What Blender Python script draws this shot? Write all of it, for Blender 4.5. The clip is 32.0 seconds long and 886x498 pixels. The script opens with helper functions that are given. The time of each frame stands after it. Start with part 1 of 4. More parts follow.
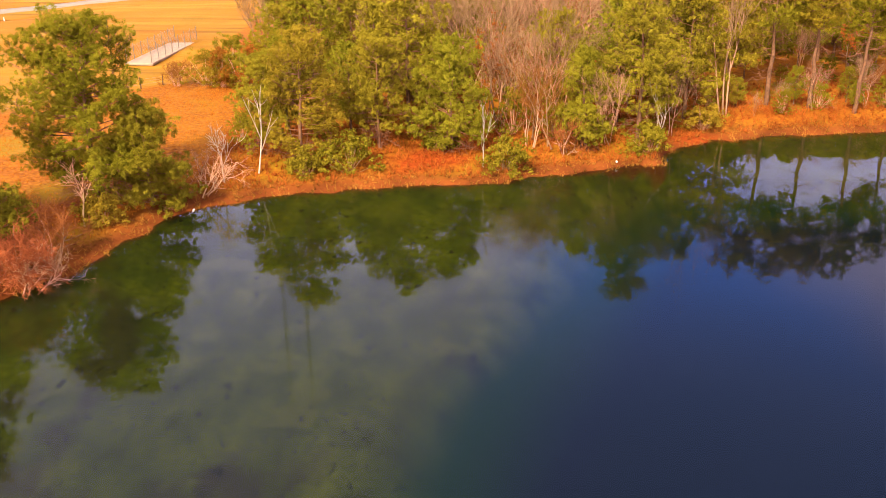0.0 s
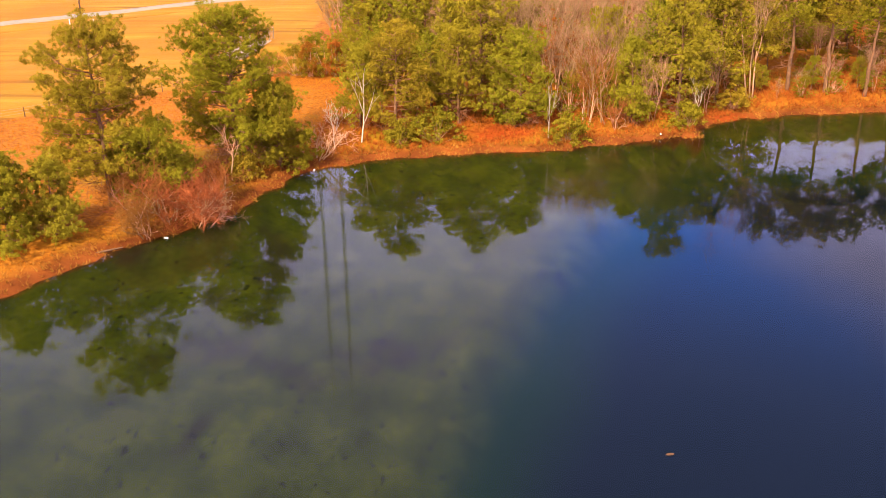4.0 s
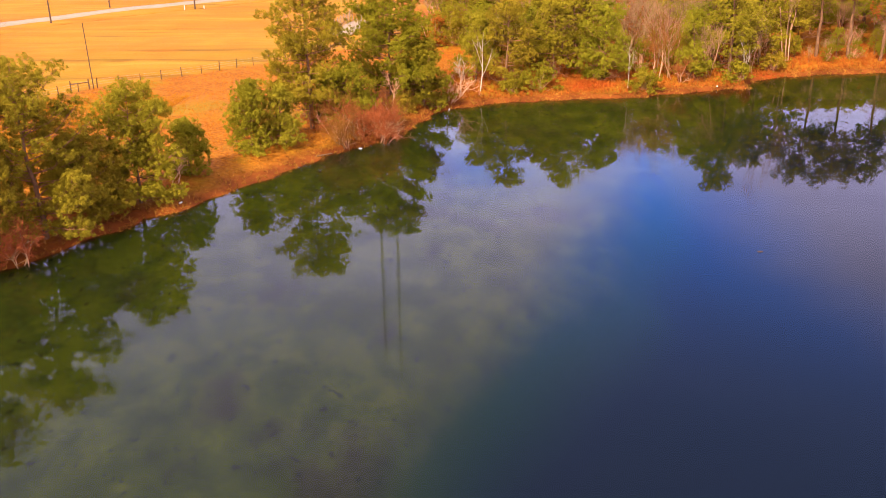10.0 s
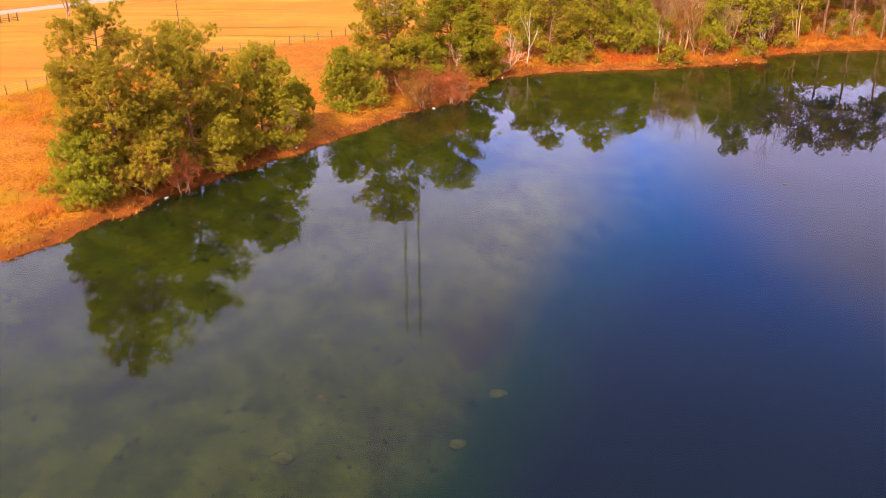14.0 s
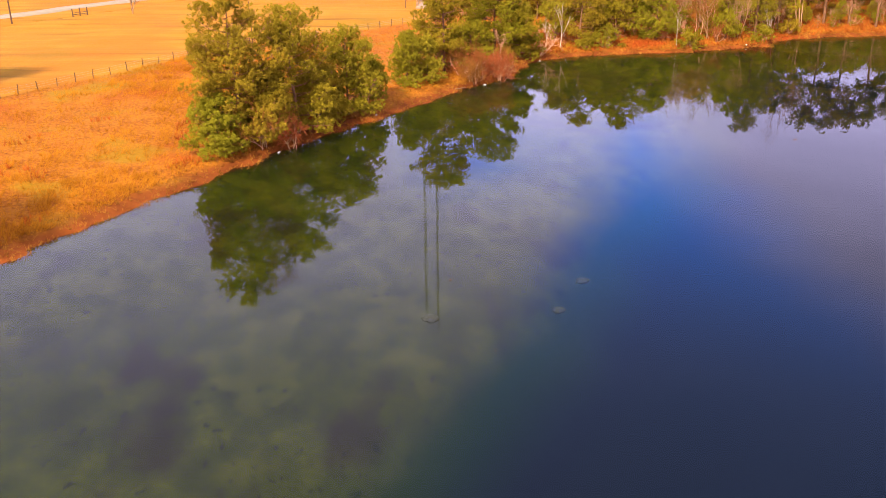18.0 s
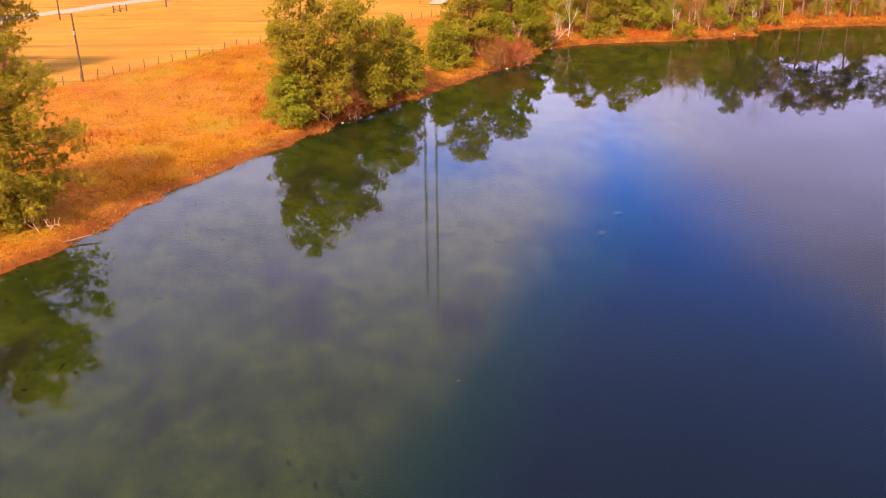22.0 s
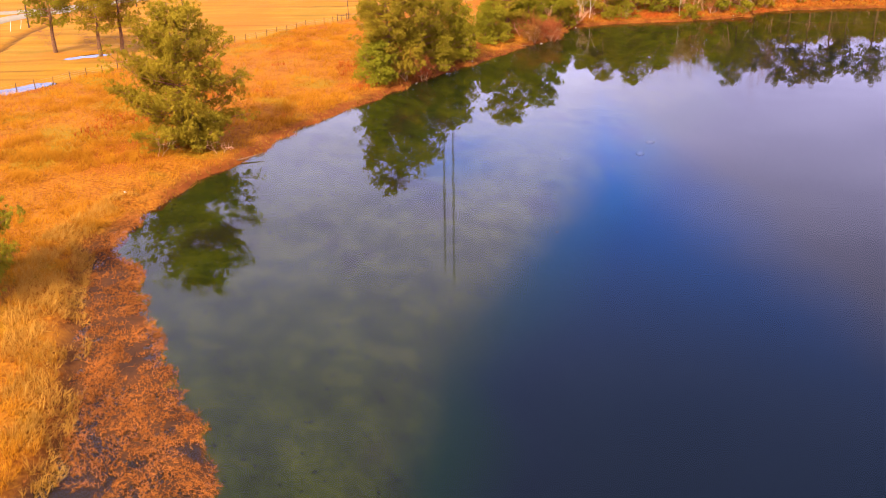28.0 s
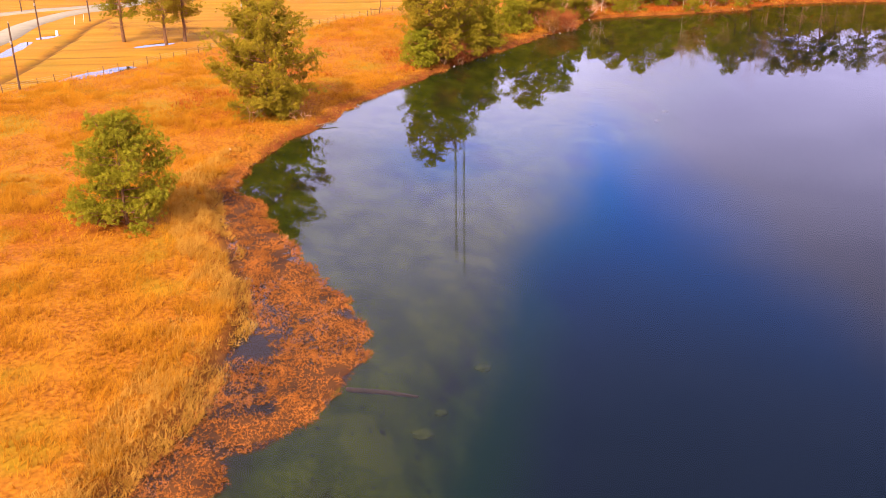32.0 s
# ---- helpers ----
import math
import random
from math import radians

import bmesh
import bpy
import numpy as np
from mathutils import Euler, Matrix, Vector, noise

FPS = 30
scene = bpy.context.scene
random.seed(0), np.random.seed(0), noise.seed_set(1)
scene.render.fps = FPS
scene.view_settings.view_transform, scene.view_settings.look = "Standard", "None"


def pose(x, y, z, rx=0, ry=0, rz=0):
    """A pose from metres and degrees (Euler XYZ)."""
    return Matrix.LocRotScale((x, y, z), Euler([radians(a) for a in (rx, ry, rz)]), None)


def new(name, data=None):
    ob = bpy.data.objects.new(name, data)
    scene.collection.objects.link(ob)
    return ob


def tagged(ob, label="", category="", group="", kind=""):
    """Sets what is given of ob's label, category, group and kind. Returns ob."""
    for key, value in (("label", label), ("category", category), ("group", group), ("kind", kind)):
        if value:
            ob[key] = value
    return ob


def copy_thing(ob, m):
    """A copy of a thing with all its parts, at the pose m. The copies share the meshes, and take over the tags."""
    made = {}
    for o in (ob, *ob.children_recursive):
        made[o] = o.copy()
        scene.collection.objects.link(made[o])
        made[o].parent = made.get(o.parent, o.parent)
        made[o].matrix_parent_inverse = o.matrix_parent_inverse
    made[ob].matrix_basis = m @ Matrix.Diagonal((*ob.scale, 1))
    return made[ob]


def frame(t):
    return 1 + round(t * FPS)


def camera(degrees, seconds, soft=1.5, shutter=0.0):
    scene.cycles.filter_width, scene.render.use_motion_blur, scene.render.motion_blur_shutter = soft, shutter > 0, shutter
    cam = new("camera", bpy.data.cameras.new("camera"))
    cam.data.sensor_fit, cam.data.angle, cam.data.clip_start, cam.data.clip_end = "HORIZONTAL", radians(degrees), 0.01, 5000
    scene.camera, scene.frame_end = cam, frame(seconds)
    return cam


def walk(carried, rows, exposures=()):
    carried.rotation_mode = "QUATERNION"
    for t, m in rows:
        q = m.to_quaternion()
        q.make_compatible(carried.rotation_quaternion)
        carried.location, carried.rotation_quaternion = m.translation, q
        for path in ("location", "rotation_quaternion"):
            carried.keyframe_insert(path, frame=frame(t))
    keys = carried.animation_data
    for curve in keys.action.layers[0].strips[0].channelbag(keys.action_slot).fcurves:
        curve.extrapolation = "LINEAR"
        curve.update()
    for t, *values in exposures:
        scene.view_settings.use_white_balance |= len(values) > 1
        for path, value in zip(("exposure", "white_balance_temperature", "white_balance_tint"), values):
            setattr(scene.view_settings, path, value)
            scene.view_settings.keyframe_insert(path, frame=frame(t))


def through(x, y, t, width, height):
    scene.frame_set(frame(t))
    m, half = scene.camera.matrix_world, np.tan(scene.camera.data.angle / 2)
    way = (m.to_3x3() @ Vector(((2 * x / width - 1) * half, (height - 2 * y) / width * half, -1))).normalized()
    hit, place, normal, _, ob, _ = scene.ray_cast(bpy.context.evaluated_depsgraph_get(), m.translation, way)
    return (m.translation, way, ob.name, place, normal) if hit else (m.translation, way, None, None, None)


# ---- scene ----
cam = camera(52.0, 32.0, 0.8)
# seconds, eye x y z, yaw, pitch, roll
PATH = [
    (0, 0.00, 0.00, 23.92, 0.03, -22.81, -0.37),
    (0.5, -0.59, -1.44, 23.86, -0.07, -22.65, -0.41),
    (1, -1.17, -3.02, 23.85, 0.10, -22.53, -0.47),
    (1.5, -1.78, -4.82, 23.88, 0.52, -22.47, -0.51),
    (2, -2.44, -6.76, 23.98, 0.69, -22.43, -0.55),
    (2.5, -3.17, -8.83, 24.19, 0.77, -22.36, -0.58),
    (3, -3.95, -10.93, 24.41, 0.90, -22.34, -0.62),
    (3.5, -4.83, -13.06, 24.62, 0.96, -22.24, -0.64),
    (5.5, -8.70, -21.68, 25.15, 1.21, -22.23, -0.69),
    (6, -9.62, -23.84, 25.16, 1.57, -22.26, -0.71),
    (6.5, -10.61, -25.97, 25.10, 1.70, -22.17, -0.72),
    (7, -11.66, -28.14, 24.92, 1.62, -22.13, -0.74),
    (7.5, -12.66, -30.33, 24.72, 1.57, -22.03, -0.72),
    (8, -13.56, -32.44, 24.50, 1.59, -22.00, -0.69),
    (8.5, -14.39, -34.47, 24.37, 1.66, -21.96, -0.70),
    (9, -15.22, -36.48, 24.40, 1.64, -21.99, -0.68),
    (9.5, -16.11, -38.49, 24.51, 1.58, -21.91, -0.67),
    (10, -17.08, -40.46, 24.65, 1.50, -21.90, -0.65),
    (10.5, -18.13, -42.43, 24.76, 1.41, -21.98, -0.59),
    (11, -19.20, -44.32, 24.87, 1.28, -22.06, -0.54),
    (11.5, -20.22, -46.16, 25.00, 1.16, -22.15, -0.48),
    (12, -21.16, -48.11, 25.11, 1.10, -22.24, -0.41),
    (12.5, -22.03, -50.06, 25.20, 1.13, -22.31, -0.38),
    (13, -22.80, -52.01, 25.27, 1.19, -22.37, -0.36),
    (13.5, -23.55, -54.00, 25.32, 1.25, -22.46, -0.33),
    (14, -24.35, -56.07, 25.37, 1.23, -22.50, -0.33),
    (14.5, -25.20, -58.17, 25.41, 1.18, -22.50, -0.38),
    (16.5, -28.58, -66.42, 25.74, 1.08, -22.46, -0.46),
    (17, -29.43, -68.43, 25.81, 1.08, -22.44, -0.49),
    (17.5, -30.29, -70.41, 25.81, 1.05, -22.37, -0.53),
    (18, -31.16, -72.35, 25.80, 1.05, -22.33, -0.55),
    (18.5, -32.08, -74.36, 25.86, 0.91, -22.34, -0.59),
    (19, -33.00, -76.37, 26.02, 0.39, -22.29, -0.62),
    (19.5, -33.96, -78.44, 26.25, 0.17, -22.26, -0.66),
    (20, -34.92, -80.62, 26.32, 0.08, -22.25, -0.65),
    (20.5, -35.81, -82.67, 26.40, 0.02, -22.23, -0.65),
    (21, -36.65, -84.64, 26.51, 0.00, -22.25, -0.66),
    (21.5, -37.43, -86.63, 26.58, -0.06, -22.22, -0.64),
    (22, -38.12, -88.64, 26.66, -0.27, -22.22, -0.63),
    (22.5, -38.76, -90.73, 26.74, -0.24, -22.23, -0.64),
    (23, -39.37, -92.95, 26.73, -0.15, -22.30, -0.64),
    (23.5, -40.08, -95.18, 26.72, -0.18, -22.27, -0.63),
    (24, -40.82, -97.42, 26.78, -0.24, -22.26, -0.65),
    (24.5, -41.53, -99.60, 26.88, -0.18, -22.32, -0.68),
    (25, -42.21, -101.69, 26.95, -0.12, -22.35, -0.71),
    (25.5, -43.00, -103.72, 27.02, -0.15, -22.34, -0.73),
    (27.5, -46.70, -111.65, 27.43, -0.63, -22.31, -0.80),
    (28, -47.52, -113.71, 27.57, -0.74, -22.33, -0.81),
    (28.5, -48.16, -115.89, 27.80, -0.72, -22.33, -0.82),
    (29, -48.85, -118.12, 28.08, -0.71, -22.33, -0.82),
    (29.5, -49.77, -120.38, 28.27, -0.76, -22.27, -0.86),
    (30, -50.77, -122.68, 28.28, -0.84, -22.25, -0.87),
    (30.5, -51.72, -124.91, 28.25, -0.95, -22.19, -0.89),
    (31, -52.67, -127.13, 28.19, -1.05, -22.16, -0.91),
    (31.5, -53.55, -129.31, 28.10, -1.00, -22.19, -0.95),
    (32, -54.26, -131.33, 28.17, -1.03, -22.15, -0.95),
]
walk(cam, [(t, Matrix.Translation((x, y, z)) @ pose(0, 0, 0, 90, 0, yaw) @ pose(0, 0, 0, pitch) @ pose(0, 0, 0, 0, 0, roll)) for t, x, y, z, yaw, pitch, roll in PATH], [(0.0, 1.36), (32.0, 1.31)])

# ---------------------------------------------------------------- light
SUN_DIR = Vector((-0.32, -0.69, 0.64)).normalized()   # towards the sun
world = bpy.data.worlds.new("world")
scene.world = world
world.use_nodes = True
wt = world.node_tree
background = wt.nodes["Background"]
sky = wt.nodes.new("ShaderNodeTexSky")
sky.sky_type = "NISHITA"
sky.sun_disc = False
sky.sun_elevation = math.asin(SUN_DIR.z)
sky.sun_rotation = math.atan2(SUN_DIR.x, SUN_DIR.y)
sky.air_density, sky.dust_density, sky.ozone_density = 1.3, 0.6, 3.0


def sky_math(kind, *values):
    """One arithmetic node of the sky; values are numbers or sockets."""
    n = wt.nodes.new("ShaderNodeMath")
    n.operation = kind
    for k, v in enumerate(values):
        if isinstance(v, (int, float)):
            n.inputs[k].default_value = v
        else:
            wt.links.new(v, n.inputs[k])
    return n.outputs[0]


def sky_span(value, a, b, lo=0.0, hi=1.0):
    n = wt.nodes.new("ShaderNodeMapRange")
    n.interpolation_type = "SMOOTHSTEP"
    for sock, v in (("From Min", a), ("From Max", b), ("To Min", lo), ("To Max", hi)):
        n.inputs[sock].default_value = v
    wt.links.new(value, n.inputs["Value"])
    return n.outputs[0]


def sky_mix(fac, a, b, mode="MIX"):
    n = wt.nodes.new("ShaderNodeMix")
    n.data_type, n.blend_type = "RGBA", mode
    for sock, v in (("Factor", fac), ("A", a), ("B", b)):
        if isinstance(v, (int, float)):
            n.inputs[sock].default_value = v
        elif isinstance(v, tuple):
            n.inputs[sock].default_value = (*v, 1)
        else:
            wt.links.new(v, n.inputs[sock])
    return n.outputs["Result"]


def sky_noise(scale, stretch, detail, shift):
    n, m = wt.nodes.new("ShaderNodeTexNoise"), wt.nodes.new("ShaderNodeMapping")
    n.inputs["Scale"].default_value, n.inputs["Detail"].default_value, n.inputs["Roughness"].default_value = scale, detail, 0.55
    m.inputs["Scale"].default_value, m.inputs["Location"].default_value = stretch, shift
    wt.links.new(w_coord.outputs["Generated"], m.inputs[0])
    wt.links.new(m.outputs[0], n.inputs["Vector"])
    return n.outputs[0]


# a cloud deck with a wedge of open blue that widens upwards
w_coord, w_split = wt.nodes.new("ShaderNodeTexCoord"), wt.nodes.new("ShaderNodeSeparateXYZ")
wt.links.new(w_coord.outputs["Generated"], w_split.inputs[0])
up = w_split.outputs["Z"]
bearing = sky_math("MULTIPLY", sky_math("ARCTAN2", w_split.outputs["X"], w_split.outputs["Y"]), 57.3)
height = sky_math("MULTIPLY", sky_math("ARCSINE", up), 57.3)
wisps = sky_math("ADD", sky_math("MULTIPLY", sky_noise(3.2, (1.0, 1.0, 2.4), 5.0, (3.1, 0.4, 1.7)), 7.5), -3.75)
streaks = sky_noise(5.0, (0.8, 0.8, 3.6), 4.0, (0.3, 2.1, 0.9))
over = sky_math("SUBTRACT", sky_math("ADD", sky_math("MULTIPLY", bearing, 0.56), 9.0), height)
aside = sky_math("SUBTRACT", sky_math("SUBTRACT", 22.0, sky_math("MULTIPLY", height, 0.70)), bearing)
cover = sky_span(sky_math("ADD", sky_math("MAXIMUM", over, aside), wisps), -3.8, 3.4)
thin = sky_math("MULTIPLY", sky_span(sky_math("ABSOLUTE", sky_math("ADD", height, -16.5)), 4.5, 0.0), sky_span(sky_math("ABSOLUTE", sky_math("ADD", bearing, -5.0)), 11.0, 2.0))
cover = sky_math("SUBTRACT", cover, sky_math("MULTIPLY", sky_math("MULTIPLY", thin, cover), sky_span(streaks, 0.35, 0.6, 0.75, 0.25)))     # thinner cloud beside the wedge
low = sky_span(up, 0.15, 0.55)
shade = sky_span(bearing, 6.0, 18.0)     # the bank to the east is greyer
cloud = sky_mix(low, (7.6, 7.0, 10.8), (3.0, 2.65, 4.1))
cloud = sky_mix(shade, cloud, sky_mix(1.0, cloud, (0.76, 0.74, 0.80), "MULTIPLY"))
glare = wt.nodes.new("ShaderNodeVectorMath")
glare.operation = "DOT_PRODUCT"
glare.inputs[1].default_value = SUN_DIR
wt.links.new(w_coord.outputs["Generated"], glare.inputs[0])
cloud = sky_mix(sky_span(glare.outputs["Value"], 0.1, 0.9), cloud, (7.2, 5.8, 5.3))     # brighter cloud round the sun, out of view, added as fill for the shadows
cloud = sky_mix(1.0, cloud, sky_mix(streaks, (0.62, 0.60, 0.66), (1.30, 1.30, 1.26)), "MULTIPLY")
blue = sky_mix(1.0, sky.outputs[0], sky_mix(low, (0.50, 0.92, 2.5), (0.36, 0.54, 1.10)), "MULTIPLY")
blue = sky_mix(sky_span(height, 19.0, 30.0, 0.0, 0.34), blue, cloud)
wt.links.new(sky_mix(cover, blue, cloud), background.inputs["Color"])
background.inputs["Strength"].default_value = 0.14
sun = new("sun", bpy.data.lights.new("sun", "SUN"))
sun.data.energy, sun.data.angle, sun.data.color = 4.0, radians(6.0), (1.0, 0.82, 0.61)
sun.rotation_euler = (-SUN_DIR).to_track_quat("-Z", "Y").to_euler()

# ---------------------------------------------------------------- materials


def graph(name):
    m = bpy.data.materials.new(name)
    m.use_nodes = True
    return m, m.node_tree, m.node_tree.nodes["Principled BSDF"]


def node(nt, kind, **values):
    n = nt.nodes.new(kind)
    for key, value in values.items():
        n.inputs[key.replace("_", " ")].default_value = value
    return n


def noise_node(nt, scale, detail=3.0, stretch=None, turn=0.0):
    n = node(nt, "ShaderNodeTexNoise", Scale=scale, Detail=detail)
    geo = nt.nodes.new("ShaderNodeNewGeometry")
    mp = nt.nodes.new("ShaderNodeMapping")
    mp.inputs["Scale"].default_value = stretch or (1, 1, 1)
    mp.inputs["Rotation"].default_value = (0, 0, turn)
    nt.links.new(geo.outputs["Position"], mp.inputs[0])
    nt.links.new(mp.outputs[0], n.inputs["Vector"])
    return n.outputs[0]


def ramp(nt, fac, stops):
    r = nt.nodes.new("ShaderNodeValToRGB")
    e = r.color_ramp.elements
    while len(e) < len(stops):
        e.new(0.5)
    for k, (at, col) in enumerate(stops):
        e[k].position, e[k].color = at, (*col, 1)
    nt.links.new(fac, r.inputs[0])
    return r.outputs[0]


def mix_col(nt, fac, a, b, mode="MIX"):
    n = nt.nodes.new("ShaderNodeMix")
    n.data_type, n.blend_type = "RGBA", mode
    for sock, v in (("Factor", fac), ("A", a), ("B", b)):
        if isinstance(v, (int, float)):
            n.inputs[sock].default_value = v
        elif isinstance(v, tuple):
            n.inputs[sock].default_value = (*v, 1)
        else:
            nt.links.new(v, n.inputs[sock])
    return n.outputs["Result"]


def span(nt, value, a, b, lo=0.0, hi=1.0):
    n = nt.nodes.new("ShaderNodeMapRange")
    n.interpolation_type = "SMOOTHSTEP"
    for sock, v in (("From Min", a), ("From Max", b), ("To Min", lo), ("To Max", hi)):
        n.inputs[sock].default_value = v
    nt.links.new(value, n.inputs["Value"])
    return n.outputs[0]


def bump(nt, bsdf, height, strength, distance=0.1):
    b = nt.nodes.new("ShaderNodeBump")
    b.inputs["Strength"].default_value, b.inputs["Distance"].default_value = strength, distance
    nt.links.new(height, b.inputs["Height"])
    nt.links.new(b.outputs[0], bsdf.inputs["Normal"])


def plain(name, col, rough=0.8, vary=0.25, scale=6.0, metal=0.0):
    m, nt, b = graph(name)
    n = noise_node(nt, scale, 5.0)
    c = ramp(nt, n, [(0.25, tuple(v * (1 - vary) for v in col)), (0.75, tuple(min(1, v * (1 + vary)) for v in col))])
    nt.links.new(c, b.inputs["Base Color"])
    b.inputs["Roughness"].default_value, b.inputs["Metallic"].default_value = rough, metal
    if rough > 0.7:
        b.inputs["Specular IOR Level"].default_value = 0.15
    bump(nt, b, n, 0.3, 0.02)
    return m


def leaf(name, lo, hi, through=0.3, tone=0.13):
    """Foliage: a colour for each blade, a drift from tree to tree, some light passing through."""
    m, nt, b = graph(name)
    geo, info = nt.nodes.new("ShaderNodeNewGeometry"), nt.nodes.new("ShaderNodeObjectInfo")
    c = mix_col(nt, geo.outputs["Random Per Island"], lo, hi)
    big = noise_node(nt, 0.35, 2.0)
    c = mix_col(nt, span(nt, big, 0.35, 0.7, 0.0, 0.45), c, tuple(v * 1.5 for v in hi))
    hue = nt.nodes.new("ShaderNodeHueSaturation")
    nt.links.new(span(nt, info.outputs["Random"], 0, 1, 1 - tone, 1 + tone), hue.inputs["Value"])
    nt.links.new(span(nt, info.outputs["Random"], 0, 1, 0.515, 0.485), hue.inputs["Hue"])
    nt.links.new(c, hue.inputs["Color"])
    diff, tl, mx = nt.nodes.new("ShaderNodeBsdfDiffuse"), nt.nodes.new("ShaderNodeBsdfTranslucent"), nt.nodes.new("ShaderNodeMixShader")
    nt.links.new(hue.outputs[0], diff.inputs[0])
    nt.links.new(hue.outputs[0], tl.inputs[0])
    mx.inputs[0].default_value = through
    nt.links.new(diff.outputs[0], mx.inputs[1])
    nt.links.new(tl.outputs[0], mx.inputs[2])
    nt.links.new(mx.outputs[0], nt.nodes["Material Output"].inputs[0])
    return m


M_NEEDLE = leaf("pine_needles", (0.140, 0.116, 0.009), (0.250, 0.197, 0.016), 0.18)
M_NEEDLE_Y = leaf("young_pine_needles", (0.155, 0.136, 0.011), (0.268, 0.220, 0.018), 0.18)
M_SHRUB = leaf("evergreen_leaves", (0.125, 0.102, 0.008), (0.250, 0.185, 0.016), 0.2)
M_RUST = leaf("rust_leaves", (0.20, 0.055, 0.012), (0.40, 0.135, 0.02))
M_TWIG = leaf("bare_twigs", (0.27, 0.14, 0.075), (0.52, 0.30, 0.16), 0.0, 0.2)
M_HAZE = leaf("wood_twigs", (0.17, 0.082, 0.042), (0.40, 0.225, 0.125), 0.0, 0.25)
M_TWIG_RED = leaf("russet_twigs", (0.15, 0.050, 0.016), (0.31, 0.110, 0.030), 0.0, 0.2)
M_PALE = plain("pale_birch_bark", (0.46, 0.35, 0.25), 0.8, 0.3, 8.0)
M_BARK = plain("pine_bark", (0.24, 0.105, 0.055), 0.9, 0.4, 5.0)
M_TRUNK = plain("pine_trunk_bark", (0.17, 0.085, 0.045), 0.9, 0.4, 4.0)
M_STRAW = leaf("dry_grass_blades", (0.29, 0.098, 0.008), (0.50, 0.215, 0.018), 0.3, 0.1)
M_REED = leaf("dead_reeds", (0.100, 0.036, 0.009), (0.40, 0.178, 0.032), 0.2, 0.1)
M_EDGE = leaf("pale_dead_grass", (0.31, 0.120, 0.020), (0.54, 0.265, 0.055), 0.25, 0.1)
M_POLE = plain("weathered_pole_wood", (0.10, 0.055, 0.04), 0.9, 0.3, 4.0)
M_POST = plain("grey_fence_wood", (0.14, 0.075, 0.04), 0.9, 0.3, 9.0)
M_WIRE = plain("galvanised_wire", (0.32, 0.28, 0.25), 0.5, 0.1, 9.0, 0.8)
M_STEEL = plain("mast_steel", (0.16, 0.15, 0.15), 0.6, 0.2, 3.0, 0.3)
M_CONCRETE = plain("pale_concrete", (0.36, 0.26, 0.175), 0.9, 0.15, 1.5)
M_ROAD = plain("sun_bleached_asphalt", (0.26, 0.22, 0.16), 0.9, 0.12, 0.7)
M_WHITE = plain("white_plastic", (0.8, 0.76, 0.7), 0.5, 0.08, 4.0)
M_LOG = plain("wet_dead_wood", (0.16, 0.075, 0.03), 0.7, 0.4, 4.0)
M_ALGAE = plain("algae", (0.12, 0.12, 0.012), 0.95, 0.4, 3.0)
M_CERAMIC = plain("grey_ceramic", (0.30, 0.27, 0.25), 0.4, 0.1, 6.0)


